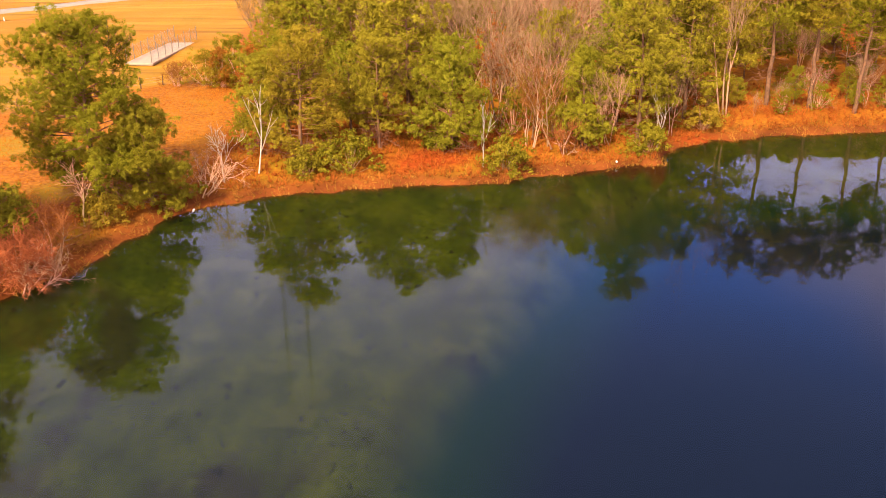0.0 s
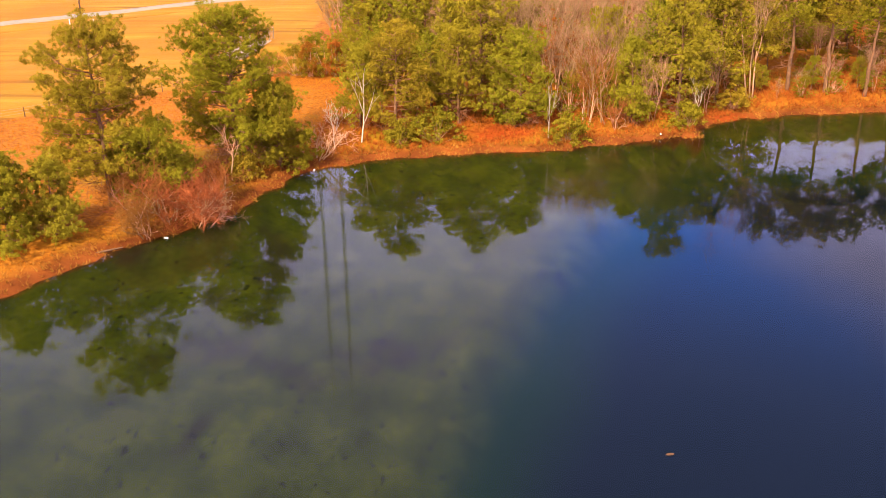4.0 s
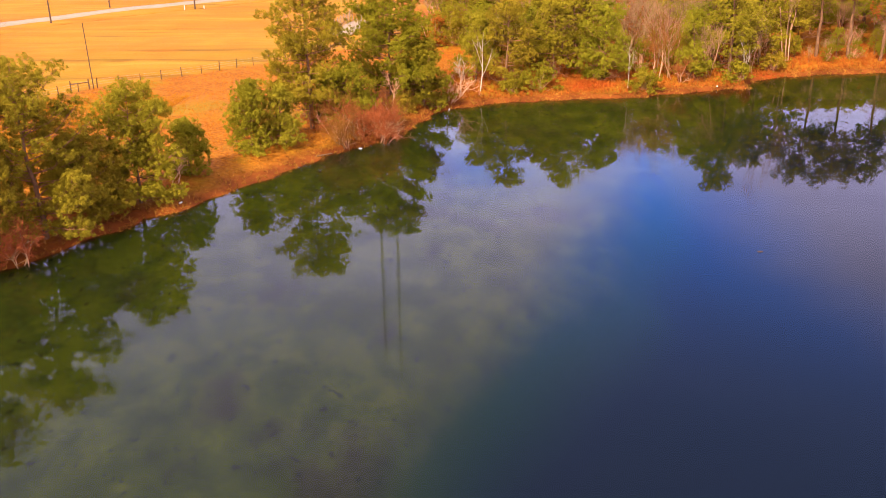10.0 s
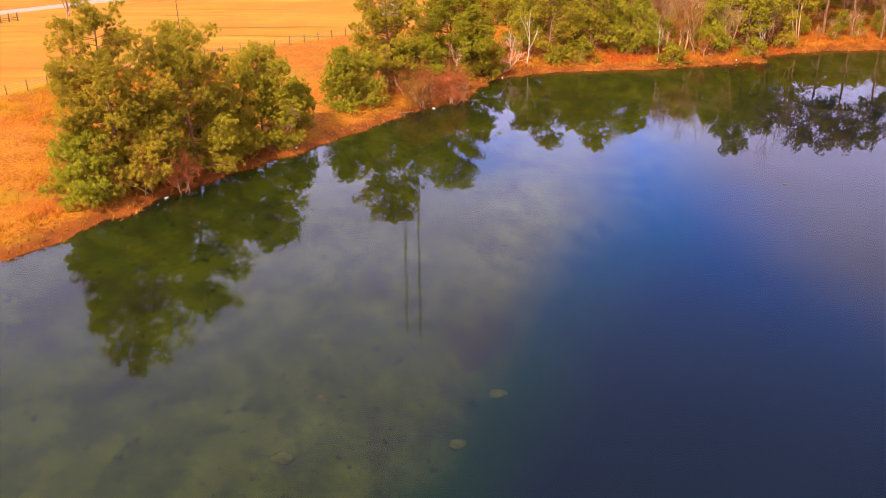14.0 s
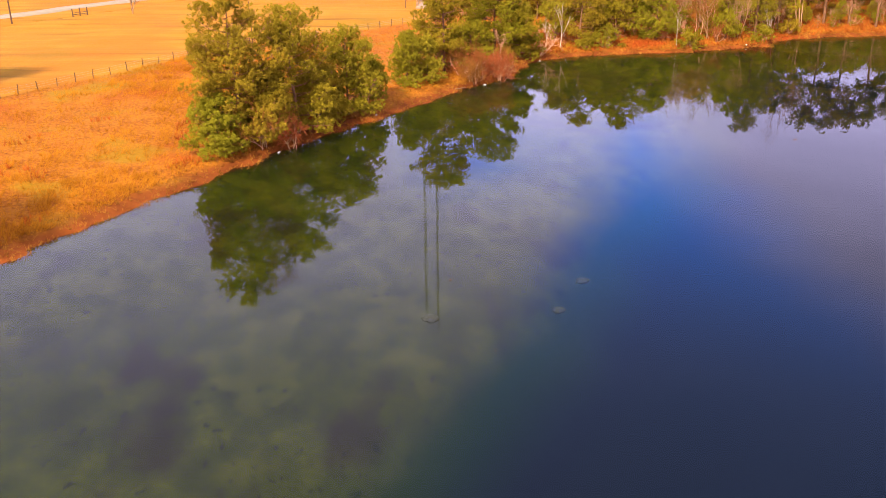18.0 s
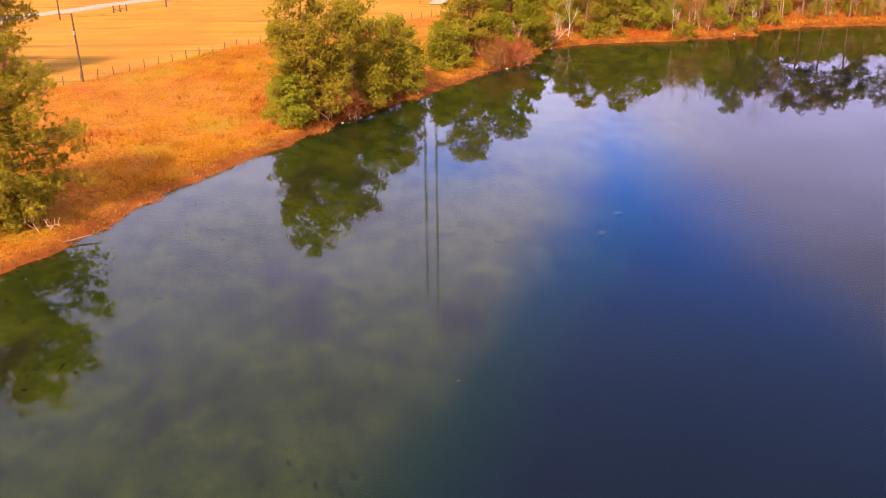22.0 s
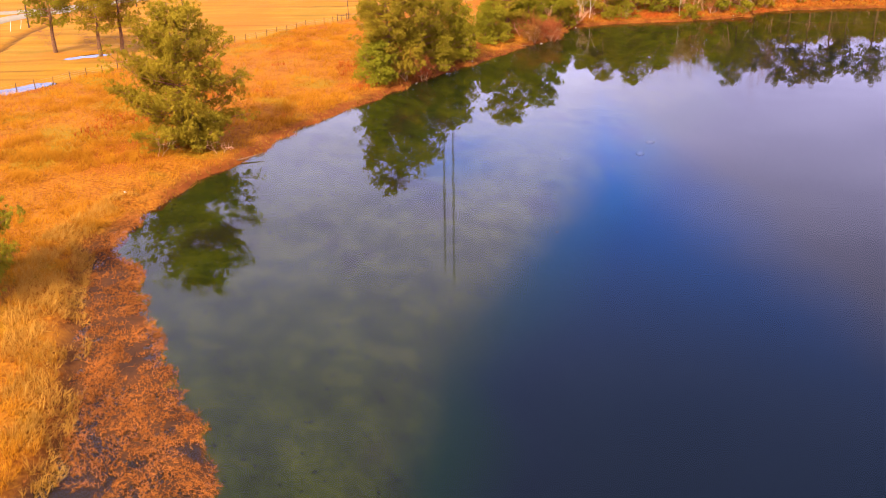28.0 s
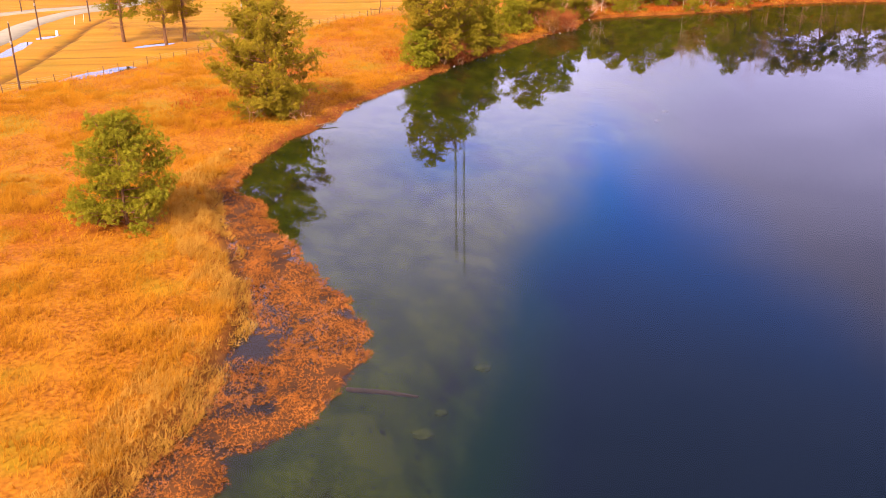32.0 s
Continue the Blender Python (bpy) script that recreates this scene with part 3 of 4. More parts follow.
def pine(height, radius, base, seed, shape="round", density=1.0, mat=None, tuft=0.30, puff=0.64, needles=8, stout=1.0, label="", at=None, group="", category="tree"):
    """A pine: bent tapered trunk, limbs in loose whorls, tufts of needles along the outer limbs. base: where the crown begins, 0 to 1."""
    r = np.random.default_rng(seed)
    steps = 9
    bend = np.cumsum(r.normal(0, 0.012 * height, (steps + 1, 2)), 0) * 0.5
    bend -= bend[0]
    zs = np.linspace(0, height * 0.97, steps + 1)
    r0 = (0.014 * height + 0.04) * stout

    def stem(h):
        return np.array([np.interp(h, zs, bend[:, 0]), np.interp(h, zs, bend[:, 1]), h])
    rad = [r0 * (1 - 0.9 * k / steps) for k in range(steps + 1)]
    trunk = [(stem(zs[k]) - (np.array([0, 0, 0.5]) if k == 0 else 0), stem(zs[k + 1]), rad[k], rad[k + 1]) for k in range(steps)]
    limbs, pads = [], []
    h = height * base
    while h < height * 0.97:
        f = min(1.0, max(0.0, (h / height - base) / (1 - base)))
        if shape == "round":
            reach = radius * 1.02 * min(1.0, 0.78 + 1.6 * f) * (1 - f ** 2.4) ** 0.75 + 0.3
        elif shape == "cone":
            reach = radius * (1 - f) ** 0.75 + 0.25
        else:
            reach = radius * math.sin(math.pi * min(1, 0.18 + 0.82 * f)) ** 0.6 + 0.3
        for _ in range(r.integers(3, 6)):
            az = r.uniform(0, 2 * np.pi)
            lobe = 0.5 + 0.5 * math.sin(2.0 * az + 0.9 * h + seed) * math.sin(3.0 * az - 0.55 * h + 2.3 * seed)
            ln = reach * r.uniform(0.62, 1.02) * (0.80 + 0.36 * lobe)
            rise = r.uniform(-0.10, 0.32) + 0.55 * f
            a = stem(h + r.uniform(-0.2, 0.2))
            mid = a + np.array([math.cos(az), math.sin(az), rise * 0.6]) * ln * 0.55
            end = a + np.array([math.cos(az) * ln, math.sin(az) * ln, rise * ln + 0.06 * ln])
            lr = 0.009 * ln + 0.012
            limbs += [(a, mid, lr, lr * 0.6), (mid, end, lr * 0.6, 0.012)]
            n = max(2, int(ln * 1.75 * density + 0.5))
            for k in range(n):
                t = 1.0 if k == 0 else r.uniform(0.22, 1.0) ** 0.75
                p = (a + (mid - a) * t / 0.55) if t < 0.55 else mid + (end - mid) * (t - 0.55) / 0.45
                q = p + r.normal(0, 1, 3) * np.array([0.20, 0.20, 0.13]) * (0.4 + 0.65 * ln * min(1, 1.3 - t)) + np.array([0, 0, 0.12])
                limbs.append((p - (p - a) * 0.12, q, 0.016, 0.008))
                pads.append((*q, r.uniform(0.65, 1.25) * (0.75 + 0.35 * t), math.cos(az), math.sin(az)))
        h += r.uniform(0.28, 0.52) * (0.75 + height / 26)
    top = stem(height * 0.96)
    pads += [(*(top + r.normal(0, 0.2, 3) - np.array([0, 0, 0.28 * k])), 0.6 + 0.12 * k, 0.0, 0.0) for k in range(3)]
    if base > 0.1 and needles > 4:
        for _ in range(16):     # dead lower limbs
            az, ln, hh = r.uniform(0, 2 * np.pi), radius * r.uniform(0.2, 0.5), height * base * r.uniform(0.25, 1.1)
            grow(r, stem(hh), np.array([math.cos(az), math.sin(az), r.uniform(-0.3, 0.15)]), ln, 0.03, 2, limbs, 2, 0.35, 0.05)
    pads = np.array(pads)
    near = needles > 4
    count, shell = (8, 17) if near else (6, 10)
    o = r.normal(0, 1, (len(pads) * count, 3)) + [0, 0, 0.30]
    o /= np.linalg.norm(o, axis=1, keepdims=True)
    size = np.repeat(pads[:, 3:4], count, 0) * puff
    tips = np.repeat(pads[:, :3], count, 0) + o * size * [1.15, 1.15, 0.80] * r.uniform(0.6, 1.0, (len(o), 1))
    ways = o * 0.8 + np.concatenate([np.repeat(pads[:, 4:6], count, 0) * 0.35, np.full((len(o), 1), 0.35)], 1)
    # every twig ends in a round tuft of needles
    out = r.normal(0, 1, (len(tips) * shell, 3)) + np.repeat(ways, shell, 0) * 0.6
    out /= np.linalg.norm(out, axis=1, keepdims=True)
    flat = np.cross(out, r.normal(0, 1, out.shape))
    flat /= np.linalg.norm(flat, axis=1, keepdims=True) + 1e-9
    ball = np.repeat(tips, shell, 0) + out * np.repeat(r.uniform(0.09, 0.17, (len(tips), 1)), shell, 0) * (1.0 if near else 1.25) - flat * 0.13
    tree = thing("pine_tree", label, category, group)
    part("trunk", fast_mesh("trunk", *tubes(trunk, 8), M_TRUNK), tree, "reddish brown pine trunk")
    many("branchwork", fast_mesh("branchwork", *tubes(limbs, 4 if needles > 4 else 3), M_BARK), tree)
    v, _ = blades(ball, flat, r, 1, 0.29 if near else 0.34, 0.023 if near else 0.040, 0.3, 0.0, out * 2.2)
    spikes, _ = blades(tips, ways, r, 5 if near else 3, tuft * 1.1, 0.016 if near else 0.028, 0.6)
    v = np.concatenate([v, spikes])
    many("crown", fast_mesh("crown", v, np.arange(len(v)).reshape(-1, 3), mat or M_NEEDLE), tree)
    if at:
        tree.matrix_basis = pose(at[0], at[1], gz(*at) - 0.05, 0, 0, seed * 47 % 360)
    return tree


def grow(r, p, way, length, rad, depth, out, splits=3, wander=0.35, upward=0.25):
    """Bare branching: segments of one limb and of those it carries."""
    n = 4 if depth > 0 else 2
    for k in range(n):
        q = p + way * length / n
        out.append((p, q, rad * (1 - 0.5 * k / n), rad * (1 - 0.5 * (k + 1) / n)))
        p = q
        way = way + r.normal(0, wander * 0.35, 3) + np.array([0, 0, upward * 0.12])
        way = way / np.linalg.norm(way)
        if depth > 0 and k >= 1:
            for _ in range(r.integers(1, splits + 1)):
                side = way + r.normal(0, max(0.42, wander * 1.7), 3) + np.array([0, 0, upward])
                side /= np.linalg.norm(side)
                grow(r, p, side, length * r.uniform(0.45, 0.72), rad * 0.5, depth - 1, out, splits, wander, upward)


def bare_tree(height, seed, mat, stems=1, depth=3, wander=0.35, upward=0.35, name="bare_tree", label="", category="tree", leaves=None, at=None, group="", thick=0.012, lean=(0, 0), splits=2):
    r = np.random.default_rng(seed)
    first, rest = [], []
    for s in range(stems):
        way = np.array([r.normal(0, 0.08 + 0.28 * (stems > 1)) + lean[0], r.normal(0, 0.08 + 0.28 * (stems > 1)) + lean[1], 1.0])
        out = []
        p = np.array([r.normal(0, 0.25 * (stems > 1)), r.normal(0, 0.25 * (stems > 1)), -0.3])
        grow(r, p, way / np.linalg.norm(way), height * 0.62 * r.uniform(0.85, 1.1), height * thick + 0.02, depth, out, splits, wander, upward)
        big = [g for g in out if g[2] > height * thick * 0.55]
        first.append(big)
        rest += [(a, b, max(x, 0.013), max(y, 0.010)) for a, b, x, y in out if x <= height * thick * 0.55]
    tree = thing(name, label, category, group)
    for big in first:
        part("trunk", fast_mesh("trunk", *tubes(big, 6), M_HAZE if mat is M_TWIG_RED else mat), tree)
    many("branchwork", fast_mesh("branchwork", *tubes(rest, 3), mat), tree)
    if leaves:
        ends = np.array([g[1] for g in rest[::2]])
        many("foliage", fast_mesh("foliage", *puffs(ends, r, 5, 0.35, 0.10), leaves), tree)
    if at:
        tree.matrix_basis = pose(at[0], at[1], gz(*at) - 0.03, 0, 0, seed * 61 % 360)
    return tree


def shrub(radius, height, seed, mat, label, at=None, group="", leaf_size=0.13, name="shrub"):
    """An evergreen bush: several stems, leaves in uneven lobes down to the ground."""
    r = np.random.default_rng(seed)
    lobes, stems = [], []
    for _ in range(int(11 + radius * 5)):
        az, u = r.uniform(0, 2 * np.pi), r.uniform(0.1, 1.0)
        hh = height * r.uniform(0.12, 0.95)
        rr = radius * math.sqrt(max(0.05, 1 - (hh / height) ** 2)) * u ** 0.5
        lobes.append((math.cos(az) * rr, math.sin(az) * rr, hh))
        stems.append((np.array([0, 0, -0.3]) + r.normal(0, 0.12, 3) * [1, 1, 0], np.array(lobes[-1]), 0.04, 0.012))
    lobes = np.array(lobes)
    fine = np.repeat(lobes, 9, 0) + r.normal(0, 1, (len(lobes) * 9, 3)) * radius * [0.22, 0.22, 0.17]
    fine[:, 2] = np.abs(fine[:, 2])
    bush = thing(name, label, "shrub", group)
    many("stemwork", fast_mesh("stemwork", *tubes(stems, 4), M_TWIG), bush)
    many("foliage", fast_mesh("foliage", *puffs(fine, r, 26, 0.34, leaf_size * 0.62), mat), bush)
    if at:
        bush.matrix_basis = pose(at[0], at[1], gz(*at) - 0.03, 0, 0, seed * 33 % 360)
    return bush


def again(ob, x, y, turn, size=1.0, tall=1.0, sink=0.05):
    """A copy of a plant, rooted in the ground at x, y."""
    return copy_thing(ob, pose(x, y, gz(x, y) - sink, 0, 0, turn) @ Matrix.Diagonal((size, size, size * tall, 1)))


# ---- pines along the near bank, one by one
BANK = "pines on the pond bank"
pine(14.2, 4.8, 0.22, 11, "round", 1.0, label="tall spreading pine with bare twiggy lower branches on the bank", at=(-33.0, 52.2), group=BANK)
pine(13.4, 5.6, 0.16, 12, "round", 1.15, label="tall broad green pine above the little spit", at=(-25.6, 64.2), group=BANK)
pine(7.2, 3.5, 0.05, 13, "round", 1.2, label="low bushy pine beside a taller pine", at=(-21.9, 64.6), group=BANK)
pine(6.4, 2.6, 0.02, 14, "cone", 1.2, label="young pine branched to the ground on the bank", at=(-37.6, 44.6), group=BANK)
pine(5.4, 2.2, 0.04, 15, "cone", 1.2, M_NEEDLE_Y, label="young yellow-green pine on the bank", at=(-35.2, 46.6), group=BANK)
pine(6.2, 2.9, 0.15, 16, "round", 1.1, label="low spreading pine among bare shrubs", at=(-29.5, 52.6), group=BANK)
pine(15.2, 4.9, 0.06, 17, "round", 1.1, label="tall dense pine at the head of a close group", at=(-53.2, 16.8), group=BANK)
pine(12.6, 4.4, 0.05, 18, "round", 1.1, label="dense dark pine in a close group", at=(-48.2, 21.8), group=BANK)
pine(9.2, 3.5, 0.03, 19, "round", 1.15, label="middle-sized pine at the end of a close group", at=(-43.7, 29.8), group=BANK)
pine(5.2, 2.7, 0.03, 20, "round", 1.2, M_NEEDLE_Y, label="low spreading pine at the foot of taller ones", at=(-54.6, 13.4), group=BANK)
pine(4.6, 1.8, 0.05, 21, "cone", 1.1, label="small pine with a bare sapling beside it", at=(-41.6, 36.6), group=BANK)
pine(7.4, 3.2, 0.03, 26, "round", 1.1, label="low pine between two taller ones", at=(-51.2, 18.6), group=BANK)
pine(14.0, 6.8, 0.04, 22, "round", 1.35, M_NEEDLE, label="full lone pine branched to the ground near the water", at=(-73.9, -17.6), group=BANK)
pine(3.6, 2.4, 0.02, 27, "round", 1.3, M_NEEDLE_Y, label="low pine boughs at the foot of a lone pine", at=(-71.9, -19.4), group=BANK)
pine(9.5, 4.2, 0.03, 23, "round", 1.3, M_NEEDLE_Y, label="lone rounded young pine in the dry meadow", at=(-80.0, -57.6), group=BANK)
FAR = "pines along the far bank"
pine(10.6, 3.2, 0.18, 31, "round", 0.75, label="pine above the far bank", at=(-12.0, 73.6), group=FAR)
pine(8.2, 2.4, 0.15, 32, "round", 0.8, M_NEEDLE_Y, label="slender yellow-green pine by a white birch", at=(-15.6, 75.6), group=FAR)
pine(9.6, 3.0, 0.2, 33, "round", 0.75, label="pine above the red clay bank", at=(-5.6, 77.6), group=FAR)
pine(9.0, 3.9, 0.16, 34, "round", 0.9, M_NEEDLE_Y, label="bright green spreading pine over the clay bank", at=(0.9, 76.4), group=FAR)
pine(14.2, 3.6, 0.22, 35, "round", 0.75, M_NEEDLE_Y, label="tall pine at the cape of the far bank", at=(17.9, 80.6), group=FAR)
pine(8.2, 2.4, 0.12, 36, "cone", 0.85, M_NEEDLE_Y, label="slender young pine on the far bank", at=(12.4, 78.4), group=FAR)
tall = pine(15.6, 4.0, 0.52, 37, "high", 0.8, label="tall pine with a bare trunk and high crown", at=(37.4, 91.0), group=FAR)
again(tall, 33.5, 92.4, 70, 1.02)
again(tall, 41.5, 89.8, 160, 0.95)
again(tall, 46.0, 91.5, 250, 0.86)
again(tall, 52.0, 90.0, 20, 0.98)
again(tall, 60.0, 91.0, 300, 0.9)

pine(6.2, 2.8, 0.03, 28, "round", 1.2, label="low pine filling the gap between taller ones", at=(-46.4, 26.2), group=BANK)
pine(5.0, 2.5, 0.03, 29, "round", 1.2, M_NEEDLE_Y, label="low green pine under a tall spreading pine", at=(-31.6, 54.6), group=BANK)
# ---- three roadside pines beyond the fence
road_pine = pine(13.4, 5.0, 0.36, 41, "high", 0.9, stout=1.6, label="tall roadside pine with a leaning bare trunk", at=(-108.9, 38.2), group="roadside pines")
again(road_pine, -100.3, 34.7, 120, 0.92)
again(road_pine, -97.4, 36.6, 230, 0.95)

# ---- bare trees, birches and shrubs of the bank
bare_tree(6.4, 51, M_PALE, 1, 2, 0.16, 0.4, label="thin white birch leaning over the far bank", at=(-15.2, 71.4), thick=0.010, lean=(-0.22, 0.0))
bare_tree(5.2, 52, M_PALE, 1, 2, 0.2, 0.4, label="pale crooked sapling before a green pine", at=(3.4, 73.4), thick=0.009)
bare_tree(6.0, 53, M_PALE, 1, 2, 0.2, 0.4, label="pale bare sapling on the far bank", at=(19.2, 78.6), thick=0.010)
bare_tree(5.4, 54, M_TWIG, 1, 3, 0.34, 0.2, label="white-barked bare tree beside a tall pine", at=(-25.2, 59.6), thick=0.010)
bare_tree(4.2, 55, M_TWIG, 4, 3, 0.45, 0.05, name="bare_shrub", label="leafless shrub leaning over the water", category="shrub", at=(-18.6, 66.9), lean=(0.25, -0.5))
bare_tree(4.4, 56, M_PALE, 1, 3, 0.30, 0.3, label="thin pale sapling behind leafless shrubs", at=(-17.6, 69.4), thick=0.009)
bare_tree(4.1, 57, M_TWIG_RED, 7, 3, 0.50, 0.10, name="bare_shrub", label="tangled russet leafless shrub at the water's edge", category="shrub", at=(-27.9, 50.2), splits=3, thick=0.009)
bare_tree(3.8, 58, M_TWIG_RED, 6, 3, 0.50, 0.10, name="bare_shrub", label="tangled russet leafless shrub on the bank", category="shrub", at=(-29.0, 47.6), lean=(0.25, -0.2), splits=3, thick=0.009)
bare_tree(4.3, 59, M_TWIG_RED, 6, 3, 0.45, 0.15, name="bare_shrub", label="russet leafless thicket beneath a tall pine", category="shrub", at=(-30.4, 50.6), splits=3, thick=0.009)
bare_tree(5.0, 60, M_TWIG_RED, 7, 3, 0.42, 0.2, name="bare_shrub", label="russet leafless shrub before the pine group", category="shrub", at=(-51.0, 16.8), lean=(0.05, -0.1), splits=3, thick=0.008)
bare_tree(3.0, 61, M_TWIG, 2, 3, 0.4, 0.25, label="bare sapling beside a small pine", at=(-42.2, 34.0))
bare_tree(2.6, 62, M_TWIG, 2, 2, 0.4, 0.2, label="dead grey sapling under a lone pine", at=(-75.6, -22.6), thick=0.008)
bare_tree(2.4, 63, M_TWIG, 2, 2, 0.4, 0.15, label="dead pale sapling on the bank edge", at=(-69.8, -20.2), thick=0.008)
bare_tree(14.5, 64, M_HAZE, 3, 3, 0.20, 0.5, label="tall many-stemmed leafless tree at the cove", at=(27.8, 88.6), thick=0.006)
bare_tree(8.5, 65, M_TWIG_RED, 2, 3, 0.3, 0.35, label="leafless russet tree on the far bank", at=(9.4, 78.0), thick=0.008)
bare_tree(6.5, 66, M_TWIG_RED, 4, 3, 0.35, 0.3, label="leafless russet thicket on the far bank", at=(7.6, 77.4), thick=0.007)
bare_tree(7.4, 67, M_TWIG_RED, 2, 3, 0.5, 0.15, label="spreading leafless red-brown tree by the road", at=(-94.2, 106.6))
shrub(2.4, 3.2, 71, M_SHRUB, "bushy evergreen shrub at the water's edge", (-7.8, 72.2))
shrub(1.6, 2.2, 72, M_SHRUB, "evergreen shrub at the water's edge", (-11.2, 71.2))
shrub(2.2, 2.5, 73, M_SHRUB, "rounded olive shrub overhanging the water", (5.2, 72.9))
shrub(1.8, 1.5, 74, M_NEEDLE_Y, "low rounded bright green shrub", (-0.2, 77.0))
shrub(1.9, 2.4, 75, M_SHRUB, "olive shrub at the tip of the cape", (18.2, 77.4))
shrub(2.2, 2.6, 76, M_SHRUB, "dark shrub hanging over the cove", (25.0, 85.0))
shrub(2.0, 2.8, 77, M_SHRUB, "dark evergreen shrub on the bank", (-29.6, 57.6))
shrub(1.5, 2.0, 78, M_SHRUB, "low green shrub below the pines", (-24.4, 60.6))
bare_tree(3.2, 79, M_TWIG_RED, 6, 3, 0.45, 0.2, name="bare_shrub", label="brown leafless brush at the end of the thicket", category="shrub", at=(-29.6, 101.6), splits=3, thick=0.008)
hedge = shrub(2.6, 4.2, 80, M_SHRUB, "dense evergreen thicket along the back of the clearing", (-26.5, 101.4), "thicket behind the clearing")
for k, (x, y, s) in enumerate([(-22.5, 101.6, 1.05), (-18.5, 101.4, 1.1), (-14.5, 102.0, 1.0), (-10.5, 103.2, 1.0), (-20.5, 107.5, 1.25), (-15.5, 108.0, 1.3), (-10.0, 107.5, 1.3), (-25.0, 108.0, 1.15)]):
    again(hedge, x, y, k * 67, s)
rusty = shrub(1.5, 4.4, 81, M_RUST, "rust-coloured shrub in the thicket", (-24.4, 100.4), "thicket behind the clearing", 0.11)
again(rusty, -21.2, 100.2, 50, 1.05)
again(rusty, -17.0, 106.0, 150, 1.0)

bare_tree(4.1, 82, M_TWIG_RED, 8, 3, 0.50, 0.10, name="bare_shrub", label="wide russet leafless thicket at the water's edge", category="shrub", at=(-26.0, 51.6), lean=(0.15, -0.2), splits=3, thick=0.009)
bare_tree(3.6, 83, M_TWIG_RED, 6, 3, 0.50, 0.10, name="bare_shrub", label="russet leafless thicket on the narrow bank", category="shrub", at=(-25.0, 53.6), splits=3, thick=0.009)
bare_tree(3.0, 84, M_TWIG, 5, 3, 0.5, 0.05, name="bare_shrub", label="pale leafless brush over the waterline", category="shrub", at=(-25.6, 50.8), lean=(0.5, -0.5))
bare_tree(3.6, 85, M_TWIG_RED, 5, 3, 0.45, 0.2, name="bare_shrub", label="russet brush among the far bank pines", category="shrub", at=(10.6, 76.6))
bare_tree(3.2, 86, M_TWIG_RED, 5, 3, 0.45, 0.2, name="bare_shrub", label="russet brush below the pine group", category="shrub", at=(-48.2, 18.0), splits=3, thick=0.009)
# ---- the woods behind the far bank
WOOD = "trees of the wood behind the pond"
wood_pines = [pine(11.0, 3.3, 0.25, 90 + k, "round", 0.7, M_NEEDLE_Y if k == 1 else M_NEEDLE, label="pine in the mixed wood behind the pond", at=p, group=WOOD, needles=4) for k, p in enumerate([(-13.0, 90.0), (-6.5, 87.0), (23.0, 92.0)])]
wood_bare = [bare_tree(11.0, 95 + k, M_HAZE, 2 + k % 2, 3, 0.32, 0.38, label="leafless grey-brown tree of the wood", at=p, group=WOOD, thick=0.0055, splits=3) for k, p in enumerate([(6.0, 92.0), (10.5, 96.0), (1.0, 99.0)])]
wood_red = [bare_tree(8.0, 99, M_TWIG_RED, 2, 3, 0.3, 0.4, label="small tree holding rust-red leaves in the wood", at=(5.0, 86.0), group=WOOD, leaves=M_RUST)]
wood_olive = [shrub(2.4, 5.0, 101, M_SHRUB, "olive undergrowth bush in the wood", (12.0, 86.0), WOOD, 0.14)]
r = np.random.default_rng(5)
for x, y, s in [(-9.5, 96.5, 0.95), (-16.8, 96.5, 0.85), (-3.0, 93.0, 0.9), (-8.5, 82.5, 0.7), (-14.5, 83.0, 0.75), (-19.0, 111.0, 1.0), (-12.5, 114.0, 1.05), (-5.5, 103.0, 1.0), (23.5, 87.0, 1.05), (29.5, 94.0, 1.1)]:
    again(wood_pines[r.integers(0, 3)], x, y, r.uniform(0, 360), s * r.uniform(0.95, 1.05))
for k in range(34):
    x = 22 + k * 1.9 + r.uniform(-1, 1)
    y = 88.2 + r.uniform(0, 5.0)
    low = 0.22 + 0.028 * (y - 88)
    if k % 3 == 0:
        again(wood_olive[0], x, y - 0.8, r.uniform(0, 360), r.uniform(1.4, 1.9) * low)
    elif k % 3 == 1:
        again(wood_pines[r.integers(0, 3)], x, y + 1, r.uniform(0, 360), r.uniform(0.9, 1.3) * low)
    else:
        again(wood_bare[r.integers(0, 3)], x, y, r.uniform(0, 360), r.uniform(0.9, 1.4) * low)
for x, y, s in [(10.0, 80.5, 0.6), (15.6, 83.0, 0.9), (6.5, 82.0, 0.8), (-18.0, 79.0, 0.5), (-9.8, 76.0, 0.6), (0.5, 81.0, 0.7), (12.0, 83.5, 0.8), (20.5, 85.0, 0.8), (-2.0, 80.5, 0.6)]:
    again(wood_olive[0], x, y, r.uniform(0, 360), s)
for x, y, s in [(8.0, 80.0, 0.7), (11.0, 82.5, 0.85), (14.8, 79.0, 0.6), (-6.0, 82.0, 0.7), (5.5, 84.0, 0.8), (21.5, 82.8, 0.6), (-13.5, 79.5, 0.6)]:
    again(wood_bare[r.integers(0, 3)], x, y, r.uniform(0, 360), s)
taken = [(-15, 75), (3, 76), (18, 80), (13, 80), (-12, 74), (-6, 78)]
placed = 0
